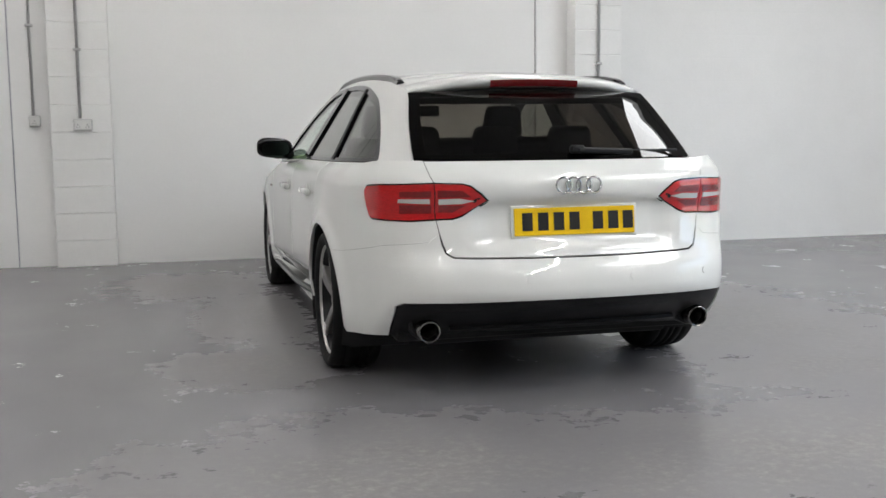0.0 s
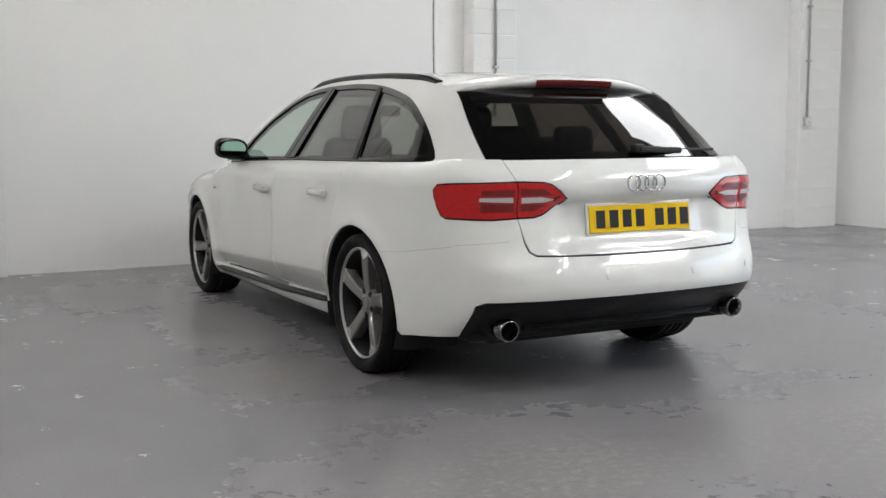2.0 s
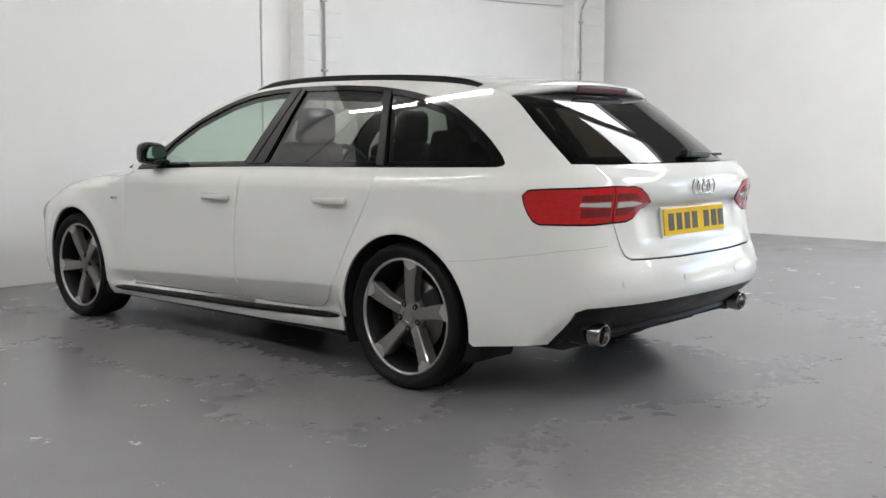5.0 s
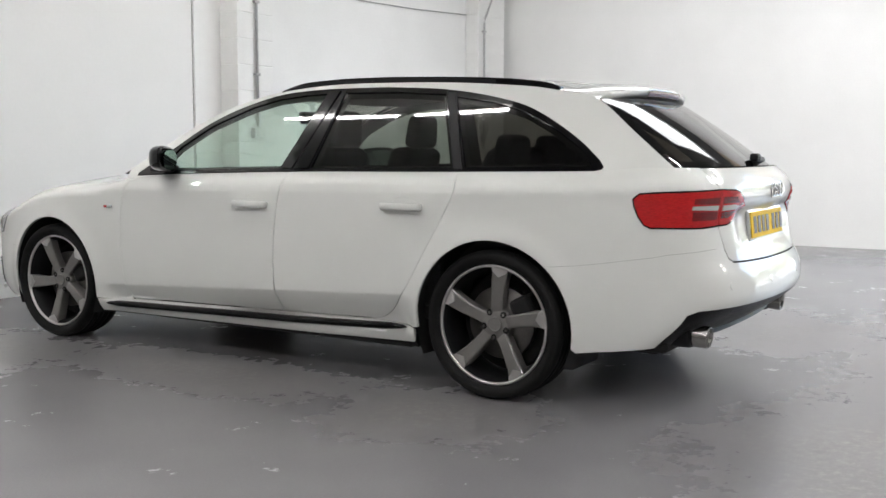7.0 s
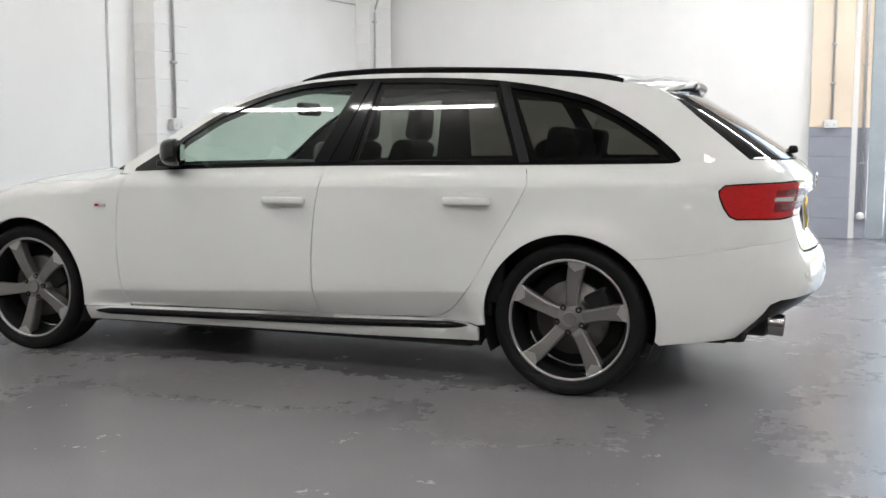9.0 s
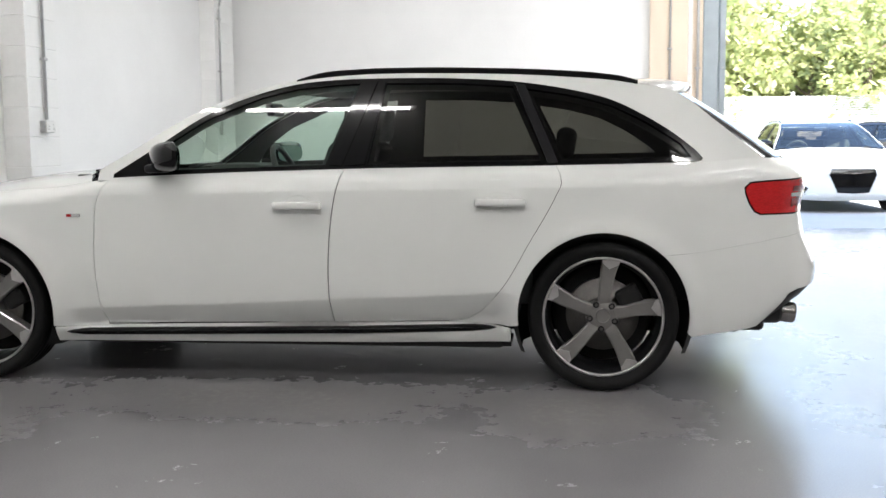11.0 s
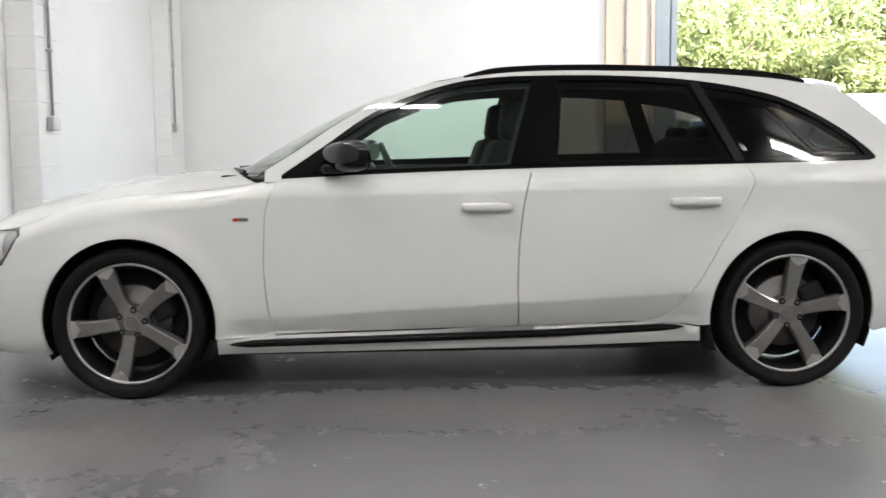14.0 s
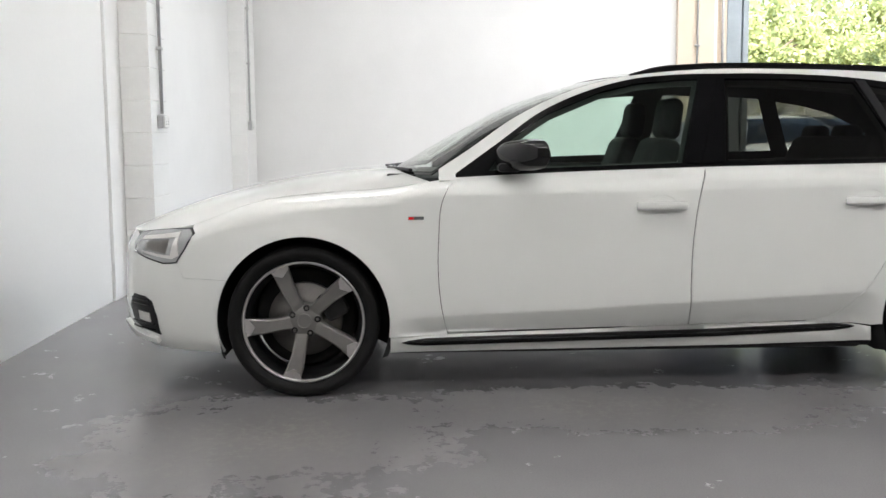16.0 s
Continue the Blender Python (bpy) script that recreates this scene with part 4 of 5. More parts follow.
bmesh.ops.recalc_face_normals(bm, faces=bm.faces)
bm.to_mesh(me)
bm.free()
spoiler = attach("roof_spoiler", me, car, "white roof spoiler")
bm = bmesh.new()
box(bm, -0.545, 0.545, -0.37, -0.30, 1.243, 1.272, 0.006)
for v in bm.verts:
    s = abs(v.co.x) / 0.548
    v.co.y += 0.04 * s ** 3 - 0.005
    v.co.z -= -0.020 + 0.042 * s ** 2.6
part("spoiler_underside", bm, MATT_BLACK, spoiler)
verts, faces = [], []
for i in range(17):
    x = -0.205 + 0.41 * i / 16
    y = -0.428 + 0.115 * (abs(x) / 0.548) ** 3.5
    z = 1.327 - 0.052 * (abs(x) / 0.548) ** 2.6
    verts += [(x, y, z), (x, y - 0.003, z - 0.012), (x, y + 0.008, z - 0.030)]
for i in range(16):
    faces += [(i * 3, i * 3 + 1, i * 3 + 4, i * 3 + 3), (i * 3 + 1, i * 3 + 2, i * 3 + 5, i * 3 + 4)]
attach("brake_lamp", mesh_of("brake_lamp", verts, faces, BRAKE_RED, True), spoiler, "dark red high brake lamp")

# wiper, badge, plate, sensors, exhausts
bm = bmesh.new()
box(bm, -0.03, 0.03, -0.02, 0.02, -0.016, 0.02, 0.012, 3)
bmesh.ops.transform(bm, matrix=Matrix.Translation((0.035, -0.838, 1.022)), verts=bm.verts)
wiper = part("rear_wiper", bm, MATT_BLACK, car)
bm = bmesh.new()
box(bm, 0.0, 0.27, -0.012, 0.012, 0.0, 0.026, 0.008, 2, Matrix.Translation((0.03, -0.850, 1.008)) @ Matrix.Rotation(radians(10), 4, "Z") @ Matrix.Rotation(radians(2), 4, "Y"))
part("wiper_arm", bm, MATT_BLACK, wiper)
bm = bmesh.new()
box(bm, 0.22, 0.50, -0.006, 0.006, 0.0, 0.012, 0.003, 1, Matrix.Translation((0.04, -0.838, 1.008)) @ Matrix.Rotation(radians(10.5), 4, "Z"))
part("wiper_blade", bm, MATT_BLACK, wiper)
badge = new("badge")
badge.parent = car
tagged(badge, "chrome badge of four linked rings")
for i in range(4):
    vs, fs = lathe([(0.031 + 0.0045 * math.cos(a), 0.004 * math.sin(a)) for a in np.linspace(0, 2 * math.pi, 10, endpoint=False)], 36,
                   Matrix.Translation((-0.0645 + 0.043 * i, -0.945, 0.884)) @ Matrix.Rotation(radians(90), 4, "X"), True)
    attach("ring", mesh_of("ring", vs, fs, CHROME, True), badge)
gate_p = SHELL.at(*R(0.0, 0.742))
pm = Matrix.Translation((0, float(gate_p[1]) - 0.010, 0.738)) @ Matrix.Rotation(radians(-6), 4, "X")
bm = bmesh.new()
box(bm, -0.26, 0.26, -0.003, 0.003, -0.0555, 0.0555, 0.0025, 2, pm)
plate = part("number_plate", bm, YELLOW, car, "yellow number plate with black bars")
bm = bmesh.new()
box(bm, -0.272, 0.272, 0.004, 0.014, -0.066, 0.066, 0.003, 2, pm)
part("plate_backing", bm, PAINT, plate)
for x in (-0.205, -0.138, -0.071, -0.004, 0.098, 0.165, 0.230):
    bm = bmesh.new()
    box(bm, x - 0.022, x + 0.022, -0.0048, -0.0032, -0.036, 0.036, 0.0, 1, pm)
    part("bar", bm, INK, plate)
for x in (-0.575, -0.22, 0.22, 0.575):
    q = R(x, 0.515)
    ring = [(q[0] + 0.013 * math.cos(a), q[1] + 0.013 * math.sin(a)) for a in np.linspace(0, 2 * math.pi, 18, endpoint=False)]
    attach("parking_sensor", panel_mesh("parking_sensor", SHELL, ring, PAINT, lift=0.0025, depth=0.004, gap=0.0, step=0.01), car)
for sx in (-1, 1):
    prof = [(0.036, 0.0), (0.039, 0.16), (0.042, 0.165), (0.046, 0.158), (0.046, -0.10), (0.034, -0.10)]
    vs, fs = lathe(prof, 36, Matrix.Translation((sx * 0.595, -0.682, 0.318)) @ Matrix.Rotation(radians(96), 4, "X"))
    pipe = attach("exhaust_tip", mesh_of("exhaust_tip", vs, fs, PIPE, True), car, "polished exhaust tip")
    vs, fs = lathe([(0.0, 0.02), (0.036, 0.02), (0.036, 0.13)], 30, Matrix.Translation((sx * 0.595, -0.682, 0.318)) @ Matrix.Rotation(radians(96), 4, "X"))
    attach("exhaust_bore", mesh_of("exhaust_bore", vs, fs, UNDER, True), pipe)
    vs, fs = lathe([(0.047, 0.10), (0.060, 0.118), (0.068, 0.10), (0.068, 0.02)], 36, Matrix.Translation((sx * 0.595, -0.665, 0.322)) @ Matrix.Rotation(radians(90), 4, "X"))
    attach("exhaust_surround", mesh_of("exhaust_surround", vs, fs, MATT_BLACK, True), car)
for sx in (-1, 1):
    bm = bmesh.new()
    box(bm, -0.002, 0.002, -0.035, 0.030, -0.007, 0.007, 0.0015, 1, Matrix.Translation((sx * (abs(float(SHELL.at(*S(2.34, 0.752))[0])) + 0.003), 2.335, 0.752)))
    b = part("wing_badge", bm, CHROME, car, "small chrome and red wing badge")
    bm = bmesh.new()
    box(bm, -0.002, 0.002, 0.006, 0.028, -0.006, 0.006, 0.001, 1, Matrix.Translation((sx * (abs(float(SHELL.at(*S(2.34, 0.752))[0])) + 0.005), 2.335, 0.752)))
    part("badge_stripe", bm, RED, b)
for sx in (-1, 1):
    bm = bmesh.new()
    box(bm, -0.26, 0.20, -0.008, 0.008, 0.0, 0.014, 0.004, 2, Matrix.Translation((sx * 0.36, 2.415, 0.934)) @ Matrix.Rotation(radians(-14 * sx), 4, "Z"))
    part("front_wiper", bm, MATT_BLACK, car)
bm = bmesh.new()
box(bm, -0.60, 0.60, 2.33, 2.46, 0.890, 0.925, 0.01)
part("scuttle_panel", bm, MATT_BLACK, car)

# underbody, wheel housings and cabin
bm = bmesh.new()
box(bm, -0.56, 0.56, -0.62, 3.50, 0.20, 0.52, 0.02)
part("underbody", bm, UNDER, car)
# tray set low to darken the floor below the car
bm = bmesh.new()
box(bm, -0.85, 0.85, 0.42, 2.40, 0.170, 0.26, 0.02)
part("shade_tray", bm, UNDER, car)
# unseen trays added to block light that leaks in below the bumpers
for y0, y1, wide in ((-0.70, -0.40, 0.70), (3.18, 3.52, 0.66)):
    bm = bmesh.new()
    box(bm, -wide, wide, y0, y1, 0.235, 0.29, 0.02)
    part("shade_tray", bm, UNDER, car)
for sx in (-1, 1):
    for cy in (0.0, 2.808):
        prof = [(0.385, 0.0), (0.385, 0.33), (0.0, 0.33)]
        vs, fs = [], []
        n = 40
        for i in range(n + 1):
            a = radians(-25 + 230 * i / n)
            c, s = math.cos(a), math.sin(a)
            vs += [(sx * (float(flank(cy + 0.361 * c)) + 0.002), cy + 0.361 * c, 0.318 + 0.361 * s), (sx * 0.82, cy + 0.385 * c, 0.318 + 0.385 * s), (sx * 0.57, cy + 0.385 * c, 0.318 + 0.385 * s), (sx * 0.57, cy, 0.318)]
        for i in range(n):
            for q in range(3):
                fs.append((i * 4 + q, i * 4 + q + 1, i * 4 + q + 5, i * 4 + q + 4))
        attach("wheel_housing", mesh_of("wheel_housing", vs, fs, UNDER, True), car)
bm = bmesh.new()
box(bm, -0.80, 0.80, 0.36, 2.30, 0.30, 0.36, 0.01)
part("cabin_floor", bm, DASH, car)
for sx in (-1, 1):
    bm = bmesh.new()
    a, b = sorted((sx * 0.775, sx * 0.81))
    box(bm, a, b, 0.3, 2.2, 0.36, 0.93, 0.012)
    part("door_lining", bm, DASH, car)
    bm = bmesh.new()
    a, b = sorted((sx * 0.60, sx * 0.66))
    box(bm, a, b, -0.60, 0.3, 0.36, 0.95, 0.012)
    part("boot_lining", bm, DASH, car)
bm = bmesh.new()
box(bm, -0.60, 0.60, -0.62, 0.02, 0.88, 0.90, 0.006)
part("load_cover", bm, DASH, car)
bm = bmesh.new()
box(bm, -0.72, 0.72, 1.85, 2.36, 0.62, 0.915, 0.05, 3)
part("dashboard", bm, DASH, car)
bm = bmesh.new()
box(bm, 0.18, 0.56, 1.80, 2.1, 0.80, 0.955, 0.04, 3)
part("instrument_hood", bm, DASH, car)
bm = bmesh.new()
box(bm, -0.14, 0.14, 0.8, 1.95, 0.36, 0.66, 0.04, 3)
part("centre_console", bm, DASH, car)
vs, fs = lathe([(0.175 + 0.016 * math.cos(a), 0.016 * math.sin(a)) for a in np.linspace(0, 2 * math.pi, 10, endpoint=False)], 36, Matrix.Translation((0.37, 1.70, 0.885)) @ Matrix.Rotation(radians(66), 4, "X"), True)
wheel_ob = attach("steering_wheel", mesh_of("steering_wheel", vs, fs, DASH, True), car)
bm = bmesh.new()
box(bm, -0.17, 0.17, -0.022, 0.022, -0.014, 0.014, 0.008, 2, Matrix.Translation((0.37, 1.70, 0.885)) @ Matrix.Rotation(radians(66), 4, "X"))
box(bm, -0.06, 0.06, -0.07, 0.05, -0.02, 0.03, 0.02, 2, Matrix.Translation((0.37, 1.70, 0.885)) @ Matrix.Rotation(radians(66), 4, "X"))
part("steering_boss", bm, DASH, wheel_ob)
bm = bmesh.new()
box(bm, -0.11, 0.11, -0.02, 0.02, -0.035, 0.035, 0.016, 3, Matrix.Translation((0.0, 1.66, 1.235)) @ Matrix.Rotation(radians(-10), 4, "X"))
box(bm, -0.015, 0.015, 0.0, 0.05, 0.0, 0.04, 0.006, 1, Matrix.Translation((0.0, 1.65, 1.23)))
part("interior_mirror", bm, MATT_BLACK, car)


def seat(x, y, width, head=True):
    s = new("car_seat")
    s.parent = car
    bm = bmesh.new()
    box(bm, -width / 2, width / 2, -0.26, 0.27, -0.08, 0.08, 0.05, 3, Matrix.Translation((x, y + 0.22, 0.52)) @ Matrix.Rotation(radians(8), 4, "X"))
    o = part("cushion", bm, CLOTH, s)
    o.data.shade_smooth()
    bm = bmesh.new()
    made = box(bm, -width / 2, width / 2, -0.06, 0.06, 0.0, 0.60, 0.045, 3)
    for v in bm.verts:
        v.co.x *= 1 - 0.28 * max(0.0, v.co.z / 0.6) ** 2.5
        v.co.y += 0.03 * math.sin(v.co.z / 0.6 * 3.1)
    bmesh.ops.transform(bm, matrix=Matrix.Translation((x, y + 0.02, 0.50)) @ Matrix.Rotation(radians(20), 4, "X"), verts=bm.verts)
    o = part("backrest", bm, CLOTH, s)
    o.data.shade_smooth()
    xs = (x,) if width < 0.7 else (x - 0.40, x, x + 0.40)
    for hx in xs:
        bm = bmesh.new()
        box(bm, -0.13, 0.13, -0.045, 0.045, 0.0, 0.19, 0.04, 3)
        for v in bm.verts:
            v.co.x *= 1 - 0.2 * max(0.0, v.co.z / 0.19)
        hz = 1.065 if width < 0.7 else 0.985
        bmesh.ops.transform(bm, matrix=Matrix.Translation((hx, y - 0.20 + 0.01, hz)) @ Matrix.Rotation(radians(8), 4, "X") @ Matrix.Diagonal((1, 1, 1 if width < 0.7 else 0.75, 1)), verts=bm.verts)
        o = part("headrest", bm, CLOTH, s)
        o.data.shade_smooth()


seat(-0.37, 1.36, 0.52)
seat(0.37, 1.36, 0.52)
seat(0.0, 0.36, 1.30)
w, h = (ROOF.nu - 1) * ROOF.su, (ROOF.nv - 1) * ROOF.sv
attach("headlining", panel_mesh("headlining", ROOF, rect(w, h, 0.03, 0.03), LINING, gap=0.0, depth=0.0, lift=-0.035, step=0.08), car)


# wheels
def build_wheel(spin):
    """A wheel whose axle is x, its outer face towards -x, at the origin."""
    wh = new("wheel")
    wh.parent = car
    turn = Matrix.Rotation(radians(-90), 4, "Y")
    tyre = [(0.252, 0.085), (0.262, 0.098), (0.280, 0.112), (0.298, 0.116), (0.310, 0.108), (0.3165, 0.096), (0.319, 0.080), (0.320, 0.062),
            (0.314, 0.060), (0.314, 0.052), (0.320, 0.050), (0.3205, 0.022), (0.314, 0.020), (0.314, 0.010), (0.3205, 0.008), (0.3205, -0.008), (0.314, -0.010), (0.314, -0.020), (0.3205, -0.022),
            (0.320, -0.050), (0.314, -0.052), (0.314, -0.060), (0.320, -0.062), (0.319, -0.080), (0.312, -0.104), (0.298, -0.116), (0.270, -0.110), (0.245, -0.09)]
    vs, fs = lathe(tyre, 72, turn)
    t = attach("tyre", mesh_of("tyre", vs, fs, RUBBER, True), wh, "low-profile black tyre")
    lip = [(0.244, 0.070), (0.2455, 0.092), (0.252, 0.0985), (0.2575, 0.095), (0.2585, 0.085), (0.252, 0.078)]
    vs, fs = lathe(lip, 72, turn, True)
    rim = attach("rim", mesh_of("rim", vs, fs, MACHINED, True), wh, "five-spoke grey alloy wheel with machined edges")
    vs, fs = lathe([(0.246, 0.088), (0.236, 0.070), (0.226, 0.02), (0.222, -0.05), (0.236, -0.10)], 60, turn)
    attach("barrel", mesh_of("barrel", vs, fs, MATT_BLACK, True), rim)
    # one blade, outline in the wheel's plane: u along the spoke, w across
    along = [0.045, 0.075, 0.11, 0.15, 0.19, 0.225, 0.246]
    lead = [0.030, 0.026, 0.0265, 0.031, 0.039, 0.049, 0.058]
    trail = [-0.030, -0.026, -0.0255, -0.026, -0.025, -0.021, -0.016]
    height = [0.062, 0.070, 0.076, 0.081, 0.085, 0.088, 0.090]
    for k in range(5):
        verts, faces = [], []
        for u, a, b, hh in zip(along, lead, trail, height):
            off = -0.010 * (u / 0.246) ** 2 * 1.0
            verts += [(a + off, u, hh - 0.050), (a + off + 0.001, u, hh - 0.007), (a + off - 0.006, u, hh - 0.002), (b + off + 0.006, u, hh + 0.001), (b + off, u, hh - 0.005), (b + off, u, hh - 0.055)]
        for i in range(len(along) - 1):
            for q in range(5):
                faces.append((i * 6 + q, i * 6 + q + 1, (i + 1) * 6 + q + 1, (i + 1) * 6 + q))
        faces.append((0, 1, 2, 3, 4, 5))
        m = turn @ Matrix.Rotation(radians(-spin - 72 * k), 4, "Z")
        me = mesh_of("spoke", [m @ Vector(v) for v in verts], faces, RIM)
        attach("spoke", me, rim)
        tip = [(0.051, 0.2485, 0.0), (0.041, 0.226, 0.0), (0.006, 0.206, 0.0), (-0.022, 0.226, 0.0), (-0.030, 0.2455, 0.0)]
        tv = [Vector((x - 0.002, y, 0.0905)) for x, y, _ in tip] + [Vector((x - 0.002, y, 0.080)) for x, y, _ in tip]
        tf = [(0, 1, 2, 3, 4)] + [(i, (i + 1) % 5, 5 + (i + 1) % 5, 5 + i) for i in range(5)]
        attach("spoke_tip", mesh_of("spoke_tip", [m @ v for v in tv], tf, MACHINED), rim, "bright machined spoke tip")
    vs, fs = lathe([(0.0, 0.066), (0.062, 0.064), (0.072, 0.058), (0.075, 0.02), (0.06, 0.0)], 40, turn)
    hub = attach("hub", mesh_of("hub", vs, fs, RIM, True), rim)
    vs, fs = lathe([(0.0, 0.0705), (0.026, 0.0705), (0.029, 0.0735), (0.032, 0.0725), (0.033, 0.064)], 32, turn)
    attach("centre_cap", mesh_of("centre_cap", vs, fs, RIM), hub)
    for k in range(5):
        a = radians(90 - spin - 36 - 72 * k)
        m = turn @ Matrix.Translation((0.056 * math.cos(a), 0.056 * math.sin(a), 0.0))
        vs, fs = lathe([(0.0, 0.060), (0.007, 0.060), (0.007, 0.069), (0.011, 0.069), (0.0145, 0.064), (0.015, 0.05)], 12, m)
        attach("wheel_bolt", mesh_of("wheel_bolt", vs, fs, UNDER, True), hub)
    vs, fs = lathe([(0.07, 0.035), (0.085, 0.012), (0.155, 0.012), (0.157, 0.008), (0.157, -0.012), (0.085, -0.012)], 60, turn)
    attach("brake_disc", mesh_of("brake_disc", vs, fs, STEEL, True), wh, "worn steel brake disc")
    bm = bmesh.new()
    box(bm, -0.05, 0.04, -0.06, 0.06, 0.085, 0.185, 0.015, 2, Matrix.Rotation(radians(62), 4, "X"))
    part("caliper", bm, UNDER, wh)
    vs, fs = lathe([(0.0, -0.03), (0.20, -0.03), (0.215, -0.06)], 40, turn)
    attach("backing_shield", mesh_of("backing_shield", vs, fs, UNDER, True), wh)
    return wh


first = build_wheel(24.0)
first.matrix_basis = pose(-0.785, 0.0, 0.318)
front = build_wheel(-7.0)
front.matrix_basis = pose(-0.790, 2.808, 0.318)
copy_thing(first, pose(0.785, 0.0, 0.318, 0, 0, 180))
copy_thing(front, pose(0.790, 2.808, 0.318, 0, 0, 180))


# ---- the garage ----
XW, YW, HC = 7.15, 4.375, 4.40
X0, Y0 = -8.5, -9.5
DOOR0, DOOR1, DOORH = -1.68, -6.60, 3.90


def slab(name, x0, x1, y0, y1, z0, z1, material, label, category, bevel=0.0):
    bm = bmesh.new()
    box(bm, x0, x1, y0, y1, z0, z1, bevel)
    uv = bm.loops.layers.uv.new("UVMap")
    for f in bm.faces:
        for lp in f.loops:
            c = lp.vert.co
            n = f.normal
            lp[uv].uv = (c.y, c.z) if abs(n.x) > 0.7 else ((c.x, c.z) if abs(n.y) > 0.7 else (c.x, c.y))
    o = part(name, bm, material)
    return tagged(o, label, category, kind="structure")


def sheet(name, x0, x1, y0, y1, z, material, label, category):
    me = mesh_of(name, [(x0, y0, z), (x1, y0, z), (x1, y1, z), (x0, y1, z)], [(0, 1, 2, 3)], material)
    return tagged(attach(name, me), label, category, kind="structure")


sheet("ground", -400, 500, -450, 450, -0.012, OUT_CONCRETE, "pale sunlit concrete yard outside the garage", "ground")
slab("floor", X0, XW + 0.28, Y0, YW, -0.20, 0.0, FLOOR, "grey painted concrete floor, worn through in patches", "floor")
slab("wall_north", X0, 1.746, YW, YW + 0.25, 0.0, HC, BOARD, "smooth white painted wall", "wall")
slab("wall_north_block", 1.754, XW + 0.3, YW - 0.020, YW + 0.25, 0.0, HC, WALL_WHITE, "white painted blockwork wall", "wall")
slab("wall_east", XW, XW + 0.28, -1.30, YW - 0.020, 0.0, HC, WALL_WHITE, "white painted blockwork wall beside the open door", "wall")
slab("wall_east_lintel", XW, XW + 0.28, DOOR1, -1.30, DOORH, HC, WALL_WHITE, "white painted wall above the open door", "wall")
# unseen walls, added dark to keep the car's reflections dark
slab("wall_east_south", XW, XW + 0.28, Y0, DOOR1, 0.0, HC, GREY_WALL, "unseen dark grey wall past the door", "wall")
slab("wall_south", X0, XW + 0.28, Y0 - 0.25, Y0, 0.0, HC, GREY_WALL, "unseen dark grey rear wall", "wall")
slab("wall_west", X0 - 0.25, X0, Y0 - 0.25, YW + 0.25, 0.0, HC, GREY_WALL, "unseen dark grey side wall", "wall")

# ceiling with its roof lights; the last two are added as unseen fill
lights = [(2.9, 5.2, -1.5, 0.1), (2.9, 5.2, 0.4, 2.0), (-6.0, -3.4, -3.6, 2.4), (2.7, 5.2, -5.2, -3.0)]
bm = bmesh.new()
xs = sorted({X0 - 0.25, XW + 0.3, *[v for q in lights for v in q[:2]]})
ys = sorted({Y0 - 0.25, YW + 0.25, *[v for q in lights for v in q[2:]]})
for xa, xb in zip(xs, xs[1:]):
    for ya, yb in zip(ys, ys[1:]):
        if not any(a <= xa and xb <= b and c <= ya and yb <= d for a, b, c, d in lights):
            box(bm, xa, xb, ya, yb, HC, HC + 0.2)
tagged(part("ceiling", bm, CEILING), "grey sheeted ceiling with roof lights, two of them added as fill", "ceiling", kind="structure")
# an opaque lid blocks the sun, an area lamp below it gives the light
for (a, b, c, d), power in zip(lights, ROOF_LAMPS):
    bm = bmesh.new()
    box(bm, a - 0.1, b + 0.1, c - 0.1, d + 0.1, HC + 0.2, HC + 0.24)
    tagged(part("roof_light_lid", bm, CEILING), "opaque grey lid that keeps the sun out of a roof light", "roof light", kind="structure")
    area("roof_opening_lamp", power, b - a, d - c, pose((a + b) / 2, (c + d) / 2, HC + 0.18), (0.97, 0.985, 1.0))
area("doorway_daylight", DOORLIGHT, 4.7, 3.7, look((XW + 0.2, (DOOR0 + DOOR1) / 2, 1.95), (0, (DOOR0 + DOOR1) / 2, 1.95)), (0.97, 0.985, 1.0))

# batten lamps under the ceiling: two mirrored in the windows, the rest added fill
GLOW = bpy.data.materials.new("lamp_tube")
GLOW.use_nodes = True
gb = GLOW.node_tree.nodes["Principled BSDF"]
gb.inputs["Emission Color"].default_value = (1.0, 0.97, 0.955, 1)
gb.inputs["Emission Strength"].default_value = TUBE


def batten(x, y):
    o = tagged(new("batten_lamp"), "white fluorescent batten lamp under the ceiling, most copies added as fill", "lamp", "ceiling batten lamps")
    bm = bmesh.new()
    box(bm, -0.04, 0.04, -0.70, 0.70, -0.05, 0.0, 0.008)
    part("body", bm, SOCKET_WHITE, o)
    vs, fs = tube([(0, -0.66, -0.075), (0, 0.66, -0.075)], 0.029, 14)
    attach("tube", mesh_of("tube", vs, fs, GLOW, True), o)
    for e in (-0.675, 0.675):
        bm = bmesh.new()
        box(bm, -0.022, 0.022, e - 0.015, e + 0.015, -0.106, -0.05, 0.004)
        part("holder", bm, SOCKET_WHITE, o)
    o.matrix_basis = pose(x, y, HC)
    return o


one = batten(-2.1, 2.03)
copy_thing(one, pose(-2.1, 3.55, HC))
# unseen fill lamps that brighten the front wall, the floor and the car's rear
copy_thing(one, pose(1.6, 3.45, HC))
for x, rows in ((-6.2, range(9)), (1.4, range(4, 9)), (-2.4, range(4, 9)), (4.6, (4, 6, 7, 8))):
    for k in rows:
        copy_thing(one, pose(x, 3.5 - 1.5 * k, HC))


